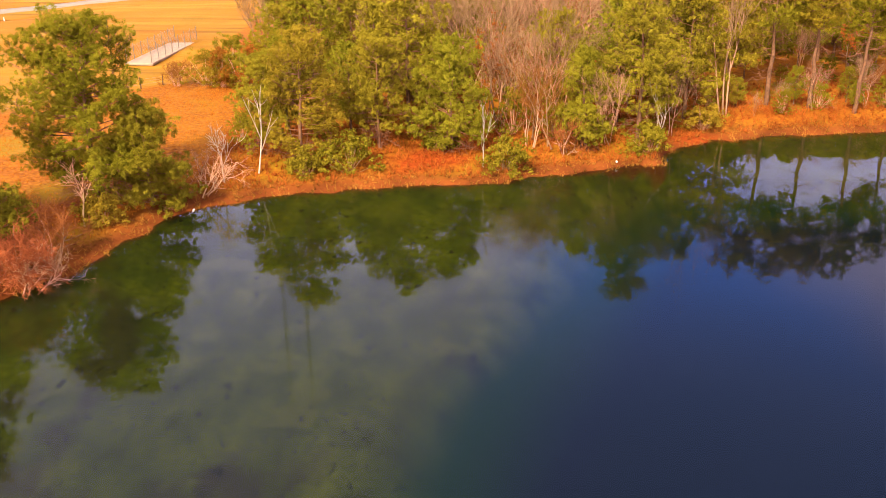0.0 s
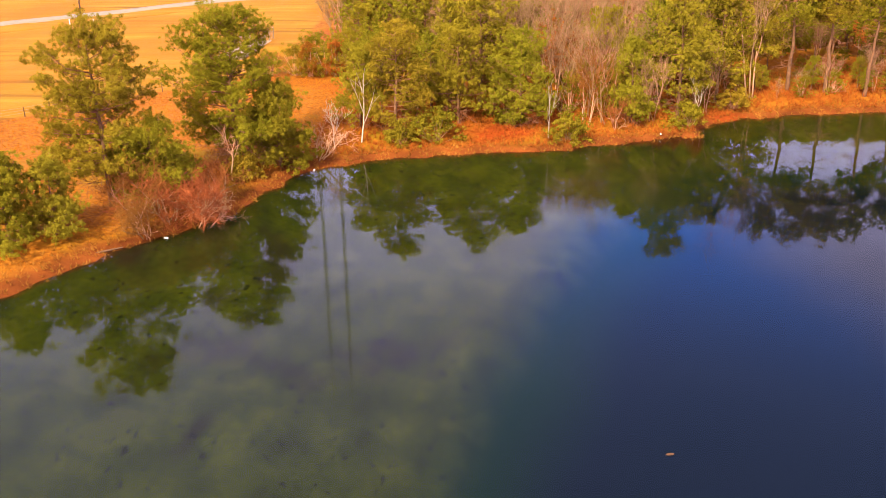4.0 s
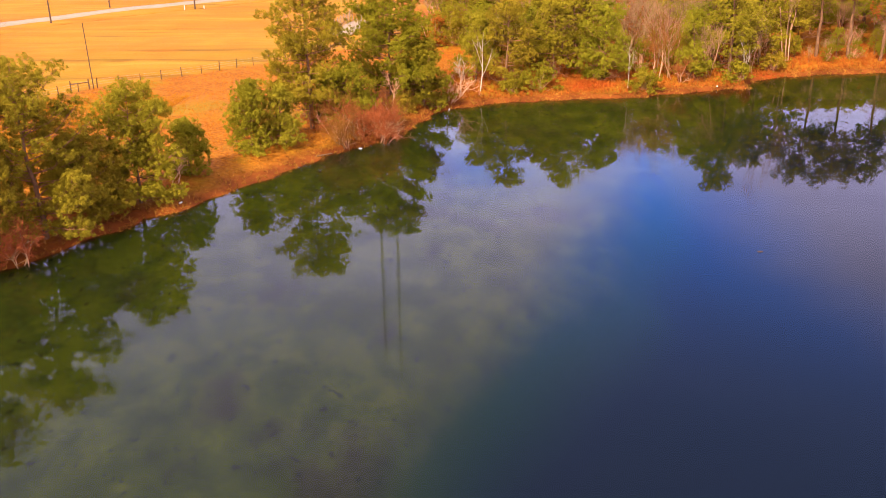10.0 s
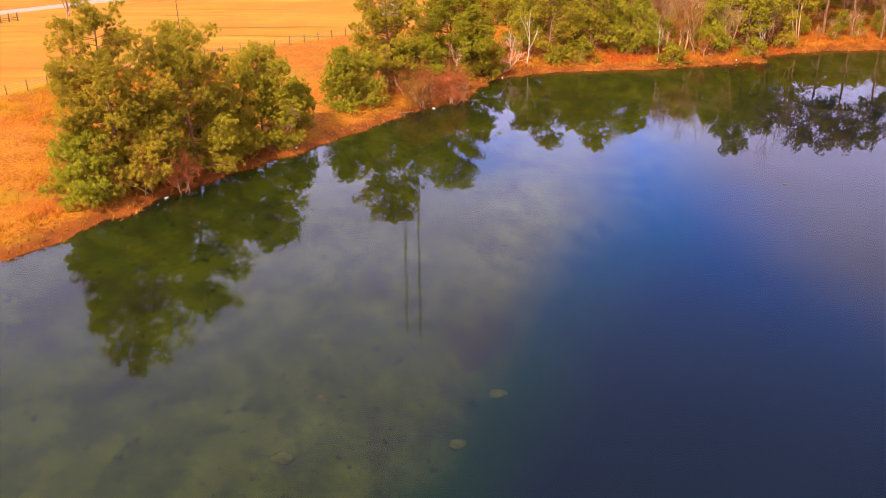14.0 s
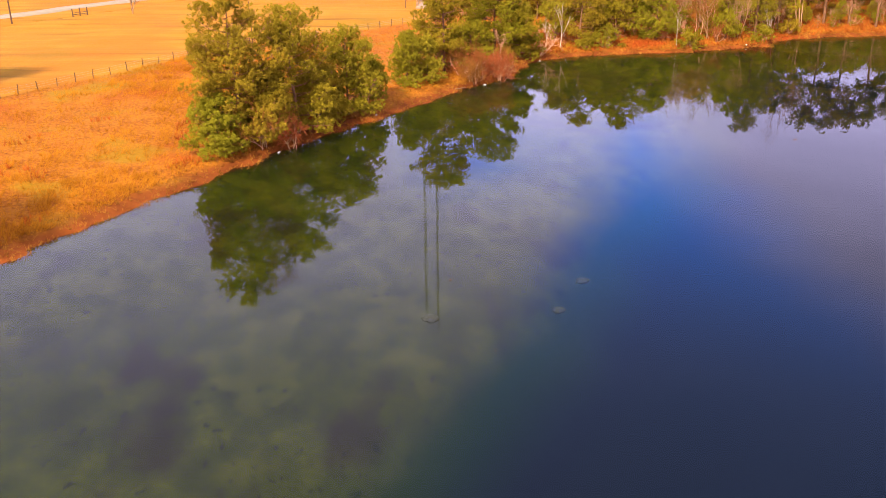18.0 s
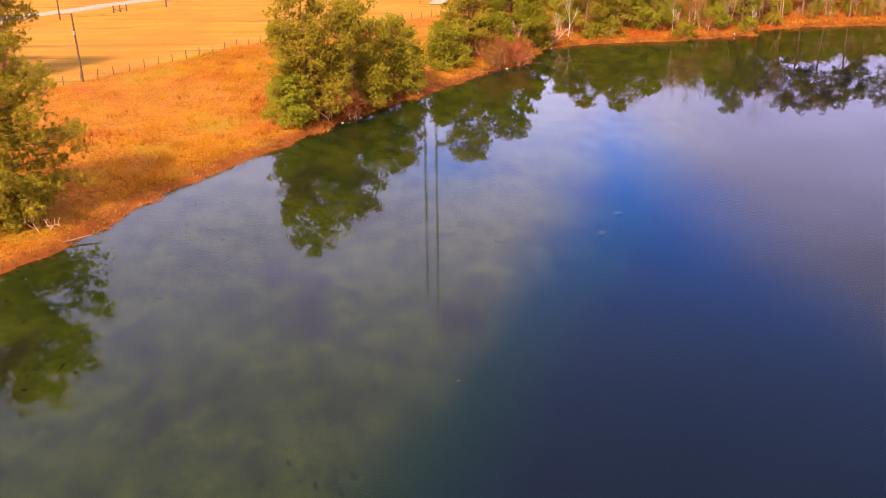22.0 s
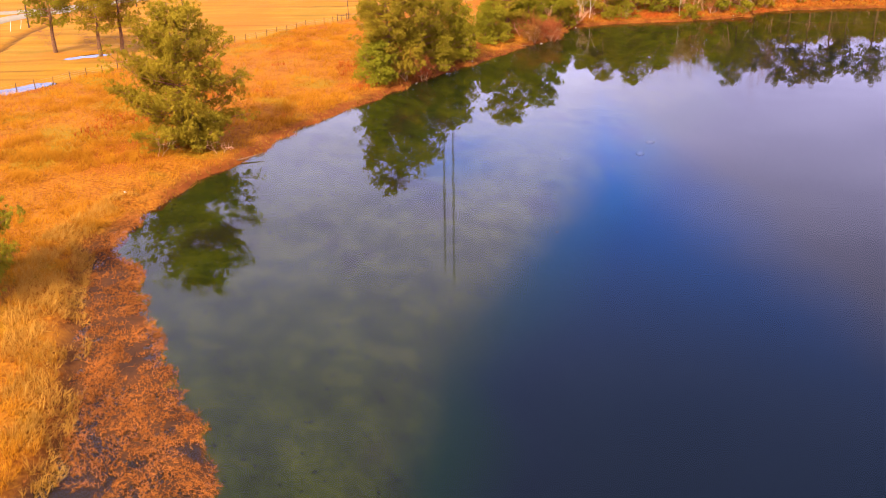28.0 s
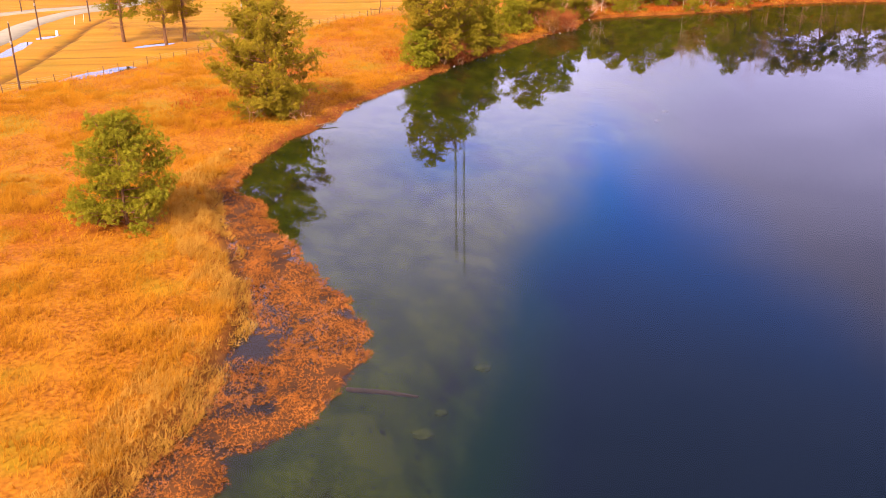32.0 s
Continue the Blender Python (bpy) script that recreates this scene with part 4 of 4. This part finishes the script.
for _ in range(4000):
    x, y = r.uniform(-22, 92), r.uniform(82, 152)
    edge = 86 + 0.13 * max(0, x - 20)
    if x < -8 and y < 110 or x < 20 and y < 80 or y < edge - (6 if x < 18 else -2):
        continue
    if min((x - a) ** 2 + (y - b) ** 2 for a, b in taken) < 9.5 + 0.1 * max(0, y - 110):
        continue
    taken.append((x, y))
    low = min(1.25, (2.2 + 0.27 * (y - 88)) / 11) if x > 27 else 1.25
    kind = r.uniform()
    piny = 0.16 if x < 24 else 0.50
    if kind < piny:
        again(wood_pines[r.integers(0, 3)], x, y, r.uniform(0, 360), min(low, r.uniform(0.8, 1.25)))
    elif kind < piny + 0.15:
        again(wood_red[0], x, y, r.uniform(0, 360), min(low, r.uniform(0.7, 1.3)))
    elif kind < piny + 0.25:
        again(wood_olive[0], x, y, r.uniform(0, 360), min(low, r.uniform(0.7, 1.3)))
    else:
        again(wood_bare[r.integers(0, 3)], x, y, r.uniform(0, 360), min(low, r.uniform(0.75, 1.2)))
    placed += 1
    if placed > 270:
        break

# ---------------------------------------------------------------- built things


def post_mesh(name, radius, height, mat, sides=8, taper=0.8):
    return fast_mesh(name, *tubes([(np.array([0, 0, -0.4]), np.array([0, 0, height]), radius, radius * taper), (np.array([0, 0, height]), np.array([0, 0, height + 0.02]), radius * taper, radius * 0.3)], sides), mat)


def box(bm, x, y, z, sx, sy, sz, soft=0.0):
    geo = bmesh.ops.create_cube(bm, size=1.0, matrix=Matrix.Translation((x, y, z)) @ Matrix.Diagonal((sx, sy, sz, 1)))
    if soft:
        bmesh.ops.bevel(bm, geom=list({e for v in geo["verts"] for e in v.link_edges}), offset=soft, segments=1, affect="EDGES")


# wire fence between meadow and mown field
fence = thing("wire_fence", "weathered wooden post and wire fence along the field", "fence", at=(0, 0, 0))
post_a, post_b = post_mesh("post", 0.075, 1.25, M_POST), post_mesh("post", 0.06, 1.1, M_POST)
spots, carry = [], 0.0
for (ax, ay), (bx, by) in zip(FENCE[:-1], FENCE[1:]):
    ln = math.hypot(bx - ax, by - ay)
    s = carry
    while s < ln:
        spots.append((ax + (bx - ax) * s / ln, ay + (by - ay) * s / ln))
        s += 2.75
    carry = s - ln
r = np.random.default_rng(8)
heights = []
for k, (x, y) in enumerate(spots):
    zz = gz(x, y)
    o = part("post", post_a if k % 3 else post_b, fence)
    o.matrix_basis = pose(x, y, zz, r.normal(0, 2.5), r.normal(0, 2.5), r.uniform(0, 90))
    heights.append(zz)
for level in (0.45, 0.75, 1.02):
    seg = [(np.array([a[0], a[1], za + level]), np.array([b[0], b[1], zb + level]), 0.010, 0.010) for a, b, za, zb in zip(spots[:-1], spots[1:], heights[:-1], heights[1:])]
    part("wire", fast_mesh("wire", *tubes(seg, 3), M_WIRE), fence)

# wooden corner brace where the thin pole stands
brace = thing("fence_brace", "short wooden H-shaped fence corner brace", "fence", at=(-64.4, 69.6, gz(-64.4, 69.6)), turn=38)
for x in (-1.1, 1.1):
    o = part("post", post_mesh("post", 0.10, 1.35, M_POST), brace)
    o.location = (x, 0, 0)
part("rail", fast_mesh("rail", *tubes([(np.array([-1.1, 0, 0.95]), np.array([1.1, 0, 0.95]), 0.07, 0.07)], 6), M_POST), brace)


# utility poles
def utility_pole(x, y, height, lean=(0.0, 0.0), radius=0.15, gear=True, label="dark weathered wooden utility pole"):
    pole = thing("utility_pole", label, "pole", "utility poles", (x, y, gz(x, y)))
    pole.rotation_euler = (radians(lean[0]), radians(lean[1]), 0)
    part("shaft", post_mesh("shaft", radius, height, M_POLE, 9, 0.7), pole)
    if gear:
        o = part("insulator", fast_mesh("insulator", *tubes([(np.array([0, 0, height]), np.array([0, 0, height + 0.16]), 0.05, 0.07), (np.array([0, 0, height + 0.16]), np.array([0, 0, height + 0.26]), 0.07, 0.03)], 8), M_CERAMIC), pole, "grey ceramic insulator")
        bm = bmesh.new()
        box(bm, 0.0, -radius - 0.10, height * 0.72, 0.22, 0.2, 0.5, 0.03)
        part("meter_box", bm_mesh("meter_box", bm, M_CERAMIC), pole, "small grey box strapped to the pole")
    return pole


utility_pole(-86.0, 34.2, 9.0, (0, -1.0))
utility_pole(-111.6, -2.0, 9.2, (0, 0.8))
utility_pole(-126.2, 43.8, 9.0)
utility_pole(-124.0, 65.0, 9.4)
utility_pole(-145.5, 83.0, 9.0, gear=False)
utility_pole(-112.2, 94.8, 9.0, gear=False)
utility_pole(-95.8, 111.5, 8.6, gear=False)
utility_pole(-93.2, 128.6, 9.0, gear=False)
utility_pole(-90.4, 150.8, 9.0, gear=False)
utility_pole(-71.6, 147.0, 9.0, gear=False)
utility_pole(-41.6, 114.8, 5.6, radius=0.09, gear=False, label="thin dark pole beside the fenced pad")
utility_pole(-63.2, 70.8, 8.0, (0, -1.4), 0.07, False, "thin grey pole beside the fence")

# roads
MAIN = [(-260, -40), (-190, 42), (-150, 78), (-118.5, 103), (-109, 117), (-97, 133), (-82, 152), (-64, 170), (-40, 188), (0, 212), (80, 250)]
LANE = [(-138, -60), (-134.5, 0), (-133.5, 30), (-134, 43), (-135.5, 60), (-135, 72), (-132.5, 82), (-128.5, 88), (-124.5, 94), (-121, 101)]


def road_mesh(name, pts, width):
    p = [Vector(q) for q in pts]
    line = []
    for k in range(len(p) - 1):
        a, b, c, d = p[max(k - 1, 0)], p[k], p[k + 1], p[min(k + 2, len(p) - 1)]
        for s in range(8):
            t = s / 8
            line.append(0.5 * (2 * b + (c - a) * t + (2 * a - 5 * b + 4 * c - d) * t * t + (3 * b - a - 3 * c + d) * t ** 3))
    line.append(p[-1])
    v, f = [], []
    for k, q in enumerate(line):
        d = (line[min(k + 1, len(line) - 1)] - line[max(k - 1, 0)]).normalized()
        n = Vector((-d.y, d.x))
        for w, dz in ((-1.0, -0.3), (-0.97, 0.03), (0, 0.07), (0.97, 0.03), (1.0, -0.3)):
            e = q + n * width / 2 * w
            v.append((e.x, e.y, max(gz(q.x, q.y), gz(e.x, e.y)) + dz))
        if k:
            f += [(5 * k - 5 + j, 5 * k - 4 + j, 5 * k + 1 + j, 5 * k + j) for j in range(4)]
    return fast_mesh(name, v, f, M_ROAD)


tagged(new("road", road_mesh("road", MAIN, 5.6)), "pale sun-bleached two-lane road across the field", "road", kind="structure")
tagged(new("road_lane", road_mesh("road_lane", LANE, 6.2)), "pale curving lane that joins the road", "road", kind="structure")


# puddles: flat sheets lying in the dips of the ground
for (ax, ay), (bx, by), width in PUDDLES:
    half = math.hypot(bx - ax, by - ay) / 2
    bm = bmesh.new()
    bmesh.ops.create_circle(bm, cap_ends=True, segments=32, radius=1.0)
    for v in bm.verts:
        v.co = Vector((v.co.x * half * 1.5, v.co.y * width * 0.85, 0))
    bmesh.ops.solidify(bm, geom=bm.faces[:], thickness=0.05)
    ob = new("puddle", bm_mesh("puddle", bm, M_PUDDLE))
    ob.matrix_basis = pose((ax + bx) / 2, (ay + by) / 2, POOL, 0, 0, math.degrees(math.atan2(by - ay, bx - ax)))
    tagged(ob, "shallow rain puddle lying in the field grass", "puddle", "rain puddles")

# small roadside things
bm = bmesh.new()
box(bm, 0, 0, 0.5, 0.45, 0.4, 1.0, 0.05)
ob = thing("utility_box", "short white utility box near a roadside pole", "utility box", at=(-125.0, 48.8, gz(-125.0, 48.8)))
part("cabinet", bm_mesh("cabinet", bm, M_WHITE), ob)
bm = bmesh.new()
box(bm, 0, 0, 1.02, 0.52, 0.46, 0.06, 0.02)
part("lid", bm_mesh("lid", bm, M_CERAMIC), ob)
frame_post = fast_mesh("leg", *tubes([(np.array([-0.5, 0, -0.3]), np.array([0, 0, 1.8]), 0.035, 0.035)], 6), M_WHITE)
ob = thing("pole_guy_marker", "leaning white guy-wire markers beside a pole", "marker", at=(-125.4, 60.8, gz(-125.4, 60.8)))
for dx in (0.0, 2.4):
    o = part("marker", frame_post, ob)
    o.location = (dx * 0.4, dx, 0)
gate = thing("field_gate", "low dark wooden rail gate by the road", "gate", at=(-103.4, 104.4, gz(-103.4, 104.4)), turn=50)
for x in (-1.5, 0, 1.5):
    part("post", post_mesh("post", 0.13, 1.4, M_POLE), gate).location = (x, 0, 0)
for zz in (0.3, 0.62):
    part("rail", fast_mesh("rail", *tubes([(np.array([-1.5, 0, zz]), np.array([1.5, 0, zz]), 0.05, 0.05)], 6), M_POLE), gate)
for x, y in ((-73.5, 146.2), (-70.2, 148.6)):
    ob = thing("marker_post", "short white roadside marker post", "post", "white marker posts", (x, y, gz(x, y)))
    part("stake", post_mesh("stake", 0.09, 0.9, M_WHITE), ob)

# fenced concrete pad beyond the clearing
pad = thing("fenced_pad", "long pale concrete pad inside a wire mesh fence", "concrete pad", at=(-36.9, 121.4, gz(-36.9, 121.4)), turn=-6.0)
bm = bmesh.new()
box(bm, 0, 0, 0.05, 3.6, 16.5, 0.3, 0.05)
part("slab", bm_mesh("slab", bm, M_CONCRETE), pad)
mesh_post = post_mesh("post", 0.05, 1.9, M_WIRE)
for x in (-1.6, 1.6):
    for k in range(8):
        part("post", mesh_post, pad).location = (x, -8 + k * 2.29, 0.3)
    strands = [(np.array([x, -8, 0.45 + 0.15 * k]), np.array([x, 8, 0.45 + 0.15 * k]), 0.010, 0.010) for k in range(11)]
    strands += [(np.array([x, -8 + 0.3 * k, 0.4]), np.array([x, -8 + 0.3 * k, 1.95]), 0.008, 0.008) for k in range(54)]
    part("wire_mesh", fast_mesh("wire_mesh", *tubes(strands, 3), M_WIRE), pad)

# two lattice masts far behind the wood, seen as reflections


def mast(x, y, height):
    ob = thing("radio_mast", "tall slender dark steel lattice mast", "mast", "radio masts", (x, y, gz(x, y)))
    corners = [np.array([0.42 * math.cos(a), 0.42 * math.sin(a), 0]) for a in (0.5, 0.5 + 2.094, 0.5 + 4.189)]
    for c in corners:
        part("leg", fast_mesh("leg", *tubes([(c + [0, 0, -1], c + [0, 0, height], 0.085, 0.07)], 5), M_STEEL), ob)
    lace = []
    for k in range(int(height / 1.6)):
        for j in range(3):
            a, b = corners[j], corners[(j + 1) % 3]
            lace += [(a + [0, 0, 1.6 * k], b + [0, 0, 1.6 * k], 0.035, 0.035), (a + [0, 0, 1.6 * k], b + [0, 0, 1.6 * k + 1.6], 0.035, 0.035)]
    many("lacing", fast_mesh("lacing", *tubes(lace, 3), M_STEEL), ob)


mast(-42.4, 216.5, 116.0)
mast(-38.6, 229.0, 130.0)

# ---------------------------------------------------------------- in and on the water


def lump(name, x, y, size, tall, mat, label, category):
    bm = bmesh.new()
    bmesh.ops.create_icosphere(bm, subdivisions=3, radius=1)
    for v in bm.verts:
        n = noise.noise(v.co * 1.7 + Vector((x, y, 0))) * 0.35 + noise.noise(v.co * 4 + Vector((y, x, 0))) * 0.15
        v.co = Vector((v.co.x * size * (1 + n), v.co.y * size * 0.8 * (1 + n), v.co.z * tall * (1 + n)))
    for p in bm.faces:
        p.smooth = True
    ob = new(name, bm_mesh(name, bm, mat))
    ob.location = (x, y, -0.95)
    tagged(ob, label, category, "weed clumps under water")


for x, y, s, h in ((-54.8, -87.6, 0.62, 0.16), (-53.7, -85.4, 0.40, 0.16), (-50.9, -80.2, 0.55, 0.16), (-33.0, -19.2, 0.55, 0.2), (-22.3, -13.2, 0.5, 0.2), (-24.5, -18.0, 0.45, 0.2)):
    lump("algae_clump", x, y, s, h, M_ALGAE, "yellow-green algae clump under the water", "algae")
ob = thing("sunken_log", "brown waterlogged tree trunk half under water", "log", at=(-57.2, -84.2, -0.20), turn=-10)
part("trunk", fast_mesh("trunk", *tubes([(np.array([-2.2, 0, 0.05]), np.array([0.2, 0.1, -0.02]), 0.16, 0.14), (np.array([0.2, 0.1, -0.02]), np.array([2.2, 0, -0.12]), 0.14, 0.08)], 8), M_LOG), ob)
ob = thing("fallen_branch", "fallen branch jutting over the water", "branch", at=(-66.6, -20.8, 0.25), turn=30)
part("limb", fast_mesh("limb", *tubes([(np.array([-2.0, 0, -0.1]), np.array([0.5, 0.1, 0.12]), 0.09, 0.07), (np.array([0.5, 0.1, 0.12]), np.array([1.6, 0.5, 0.2]), 0.05, 0.02), (np.array([0.4, 0.1, 0.12]), np.array([1.5, -0.4, 0.05]), 0.05, 0.02)], 6), M_LOG), ob)
ob = thing("fallen_log", "pale fallen trunk lying on the bank", "log", at=(-31.2, 45.0, gz(-31.2, 45.0) + 0.1), turn=35)
part("trunk", fast_mesh("trunk", *tubes([(np.array([-1.3, 0, 0]), np.array([0, 0.05, 0.03]), 0.10, 0.09), (np.array([0, 0.05, 0.03]), np.array([1.3, 0.0, 0.05]), 0.09, 0.05)], 7), M_POST), ob)

def floating_leaf(x, y, size, turn, mat, label):
    """A curled leaf or strip of bark lying on the water."""
    bm = bmesh.new()
    bmesh.ops.create_grid(bm, x_segments=8, y_segments=4, size=1)
    for v in bm.verts:
        a, b = v.co.x, v.co.y
        v.co = Vector((a * size, b * size * 0.42 * math.sqrt(max(0.03, 1 - a * a * 0.96)), 0.03 + 0.05 * size * (b * b + 0.6 * a * a)))
    bmesh.ops.solidify(bm, geom=bm.faces[:], thickness=0.015)
    ob = new("floating_debris", bm_mesh("floating_debris", bm, mat))
    ob.matrix_basis = pose(x, y, 0.0, 0, 0, turn)
    tagged(ob, label, "debris", "debris afloat on the pond")


for x, y, size, turn in ((4.0, 20.2, 0.20, 10), (-31.7, -15.2, 0.16, 50), (-37.1, -43.4, 0.15, 20), (-29.0, -25.3, 0.13, 80)):
    floating_leaf(x, y, size, turn, M_POST, "strip of dead bark afloat on the pond")

# litter along the waterline: pale bottles and lumps
r = np.random.default_rng(12)
for x, y in ((-18.9, 64.6), (-27.6, 47.8), (-40.6, 30.2), (-49.3, 16.2), (-76.0, -33.0), (15.0, 75.2)):
    ob = thing("plastic_bottle", "white plastic bottle washed up on the bank", "bottle", "litter on the bank", (x, y, max(gz(x, y), 0.0) + 0.06), r.uniform(0, 360))
    part("body", fast_mesh("body", *tubes([(np.array([-0.16, 0, 0]), np.array([-0.14, 0, 0]), 0.03, 0.09), (np.array([-0.14, 0, 0]), np.array([0.12, 0, 0]), 0.07, 0.07), (np.array([0.12, 0, 0]), np.array([0.2, 0, 0]), 0.09, 0.035)], 9), M_WHITE), ob)
    part("cap", fast_mesh("cap", *tubes([(np.array([0.2, 0, 0]), np.array([0.245, 0, 0]), 0.04, 0.04)], 8), M_CERAMIC), ob)

# ---------------------------------------------------------------- grass and reeds


def stuff(name, v, f, mat, label, category):
    tagged(new(name, fast_mesh(name, v, f, mat)), label, category, kind="stuff")


def scatter(n, box_, keep, seed):
    r = np.random.default_rng(seed)
    x, y = r.uniform(box_[0], box_[1], n), r.uniform(box_[2], box_[3], n)
    zz, d, mow, cl, ma, di = land(x, y)
    ok = keep(x, y, d, mow, ma, r)
    return np.stack([x, y, zz], -1)[ok], d[ok], r


UP = np.array([[0, 0, 1.0]])
# dead reeds of the marsh: low, broken, lying every way, with wet gaps
p, d, r = scatter(70000, (-80, -54, -112, -34), lambda x, y, d, mow, ma, r: (ma > 0.2) & (d > -0.6 - 0.9 * r.uniform(0, 1, len(x)) ** 3) & (lattice_noise(x * 0.5, y * 0.5, 21) + 0.5 * lattice_noise(x * 1.7, y * 1.7, 22) > 0.38 + 0.34 * r.uniform(0, 1, len(x)) + 0.20 * step(d, 3.4, 5.0)), 31)
p[:, 2] = np.maximum(p[:, 2], 0.0)
v, f = blades(p, UP * 0.35 + r.normal(0, 0.5, (len(p), 3)) * [1, 1, 0.15], r, 9, 0.14 + 0.30 * lattice_noise(p[:, 0] * 0.8, p[:, 1] * 0.8, 45), 0.011, 0.7)
stuff("marsh_reeds", v, f, M_REED, "matted dead brown reeds standing in shallow water", "reeds")
# dry rushes along the whole near and far waterline
p, d, r = scatter(170000, (-80, 60, -110, 92), lambda x, y, d, mow, ma, r: (d > -0.35) & (d < 4.0) & (ma < 0.4) & (r.uniform(0, 1, len(x)) < 1.1 - 0.25 * d), 32)
p[:, 2] = np.maximum(p[:, 2], 0.0)
v, f = blades(p, UP * 0.7 + r.normal(0, 0.3, (len(p), 3)), r, 7, 0.42, 0.016, 0.45)
stuff("bank_rushes", v, f, M_REED, "dry rushes and sedge along the water's edge", "rushes")
# long pale grass on the meadow's edge above the marsh, bent over by the wind
p, d, r = scatter(52000, (-86, -64, -112, -32), lambda x, y, d, mow, ma, r: (d > 2.2) & (np.abs(line_distance(x, y, MARSH)[0] * np.where(ma > 0.3, 1.6, 1.0) - 0.6 - 1.6 * lattice_noise(x * 0.25, y * 0.25, 27)) < 1.5) & (lattice_noise(x * 0.45, y * 0.45, 28) > 0.2 + 0.5 * r.uniform(0, 1, len(x))), 37)
v, f = blades(p, UP + r.normal(0, 0.35, (len(p), 3)) + [0.25, -0.1, 0], r, 7, 0.65, 0.014, 0.35)
stuff("tall_edge_grass", v, f, M_EDGE, "tall pale dead grass above the marsh", "grass")
# long dry grass of the meadow, thicker in drifts
p, d, r = scatter(260000, (-118, -50, -112, 66), lambda x, y, d, mow, ma, r: (d > 1.5) & (mow < 0.4) & (ma < 0.3) & (r.uniform(0, 1, len(x)) < (0.24 + 0.85 * step(lattice_noise(x * 0.10, y * 0.10, 23) + 0.4 * lattice_noise(x * 0.3, y * 0.3, 24), 0.60, 0.85)) * (1.0 - 0.6 * step(y, -30, 40))), 33)
tall_g = 0.22 + 0.95 * step(0.6 * lattice_noise(p[:, 0] * 0.55, p[:, 1] * 0.55, 41) + 0.4 * lattice_noise(p[:, 0] * 1.3, p[:, 1] * 1.3, 42), 0.25, 0.8)
sway = np.stack([0.5 * (lattice_noise(p[:, 0] * 0.2, p[:, 1] * 0.2, 43) - 0.2), 0.5 * (lattice_noise(p[:, 0] * 0.2, p[:, 1] * 0.2, 44) - 0.3), 0 * tall_g], -1)
v, f = blades(p, UP * 0.8 + r.normal(0, 0.2, (len(p), 3)) + sway, r, 7, tall_g * 0.8, 0.011, 0.3)
stuff("meadow_grass", v, f, M_STRAW, "long dry golden meadow grass in drifts", "grass")
p, d, r = scatter(30000, (-64, -14, 40, 104), lambda x, y, d, mow, ma, r: (d > 2.0) & (mow < 0.4) & (r.uniform(0, 1, len(x)) < 0.6), 34)
v, f = blades(p, UP + r.normal(0, 0.2, (len(p), 3)), r, 5, 0.18, 0.016, 0.5)
stuff("clearing_grass", v, f, M_STRAW, "short dry grass of the clearing and fence edge", "grass")
p, d, r = scatter(17000, (-20, 80, 68, 104), lambda x, y, d, mow, ma, r: (d > 0.8) & (d < 16), 35)
v, f = blades(p, UP + r.normal(0, 0.3, (len(p), 3)), r, 7, 0.6, 0.024, 0.5)
stuff("undergrowth", v, f, M_RUST, "rusty bracken and dead undergrowth at the wood's edge", "undergrowth")
# rust-red weeds standing in the meadow
p, d, r = scatter(5000, (-90, -52, -20, 40), lambda x, y, d, mow, ma, r: (d > 3.0) & (d < 22) & (mow < 0.3) & (lattice_noise(x * 0.2, y * 0.2, 25) > 0.72), 36)
v, f = blades(p, UP + r.normal(0, 0.2, (len(p), 3)), r, 8, 0.7, 0.022, 0.3)
stuff("red_weeds", v, f, M_RUST, "rust-red dead weeds in the meadow", "weeds")
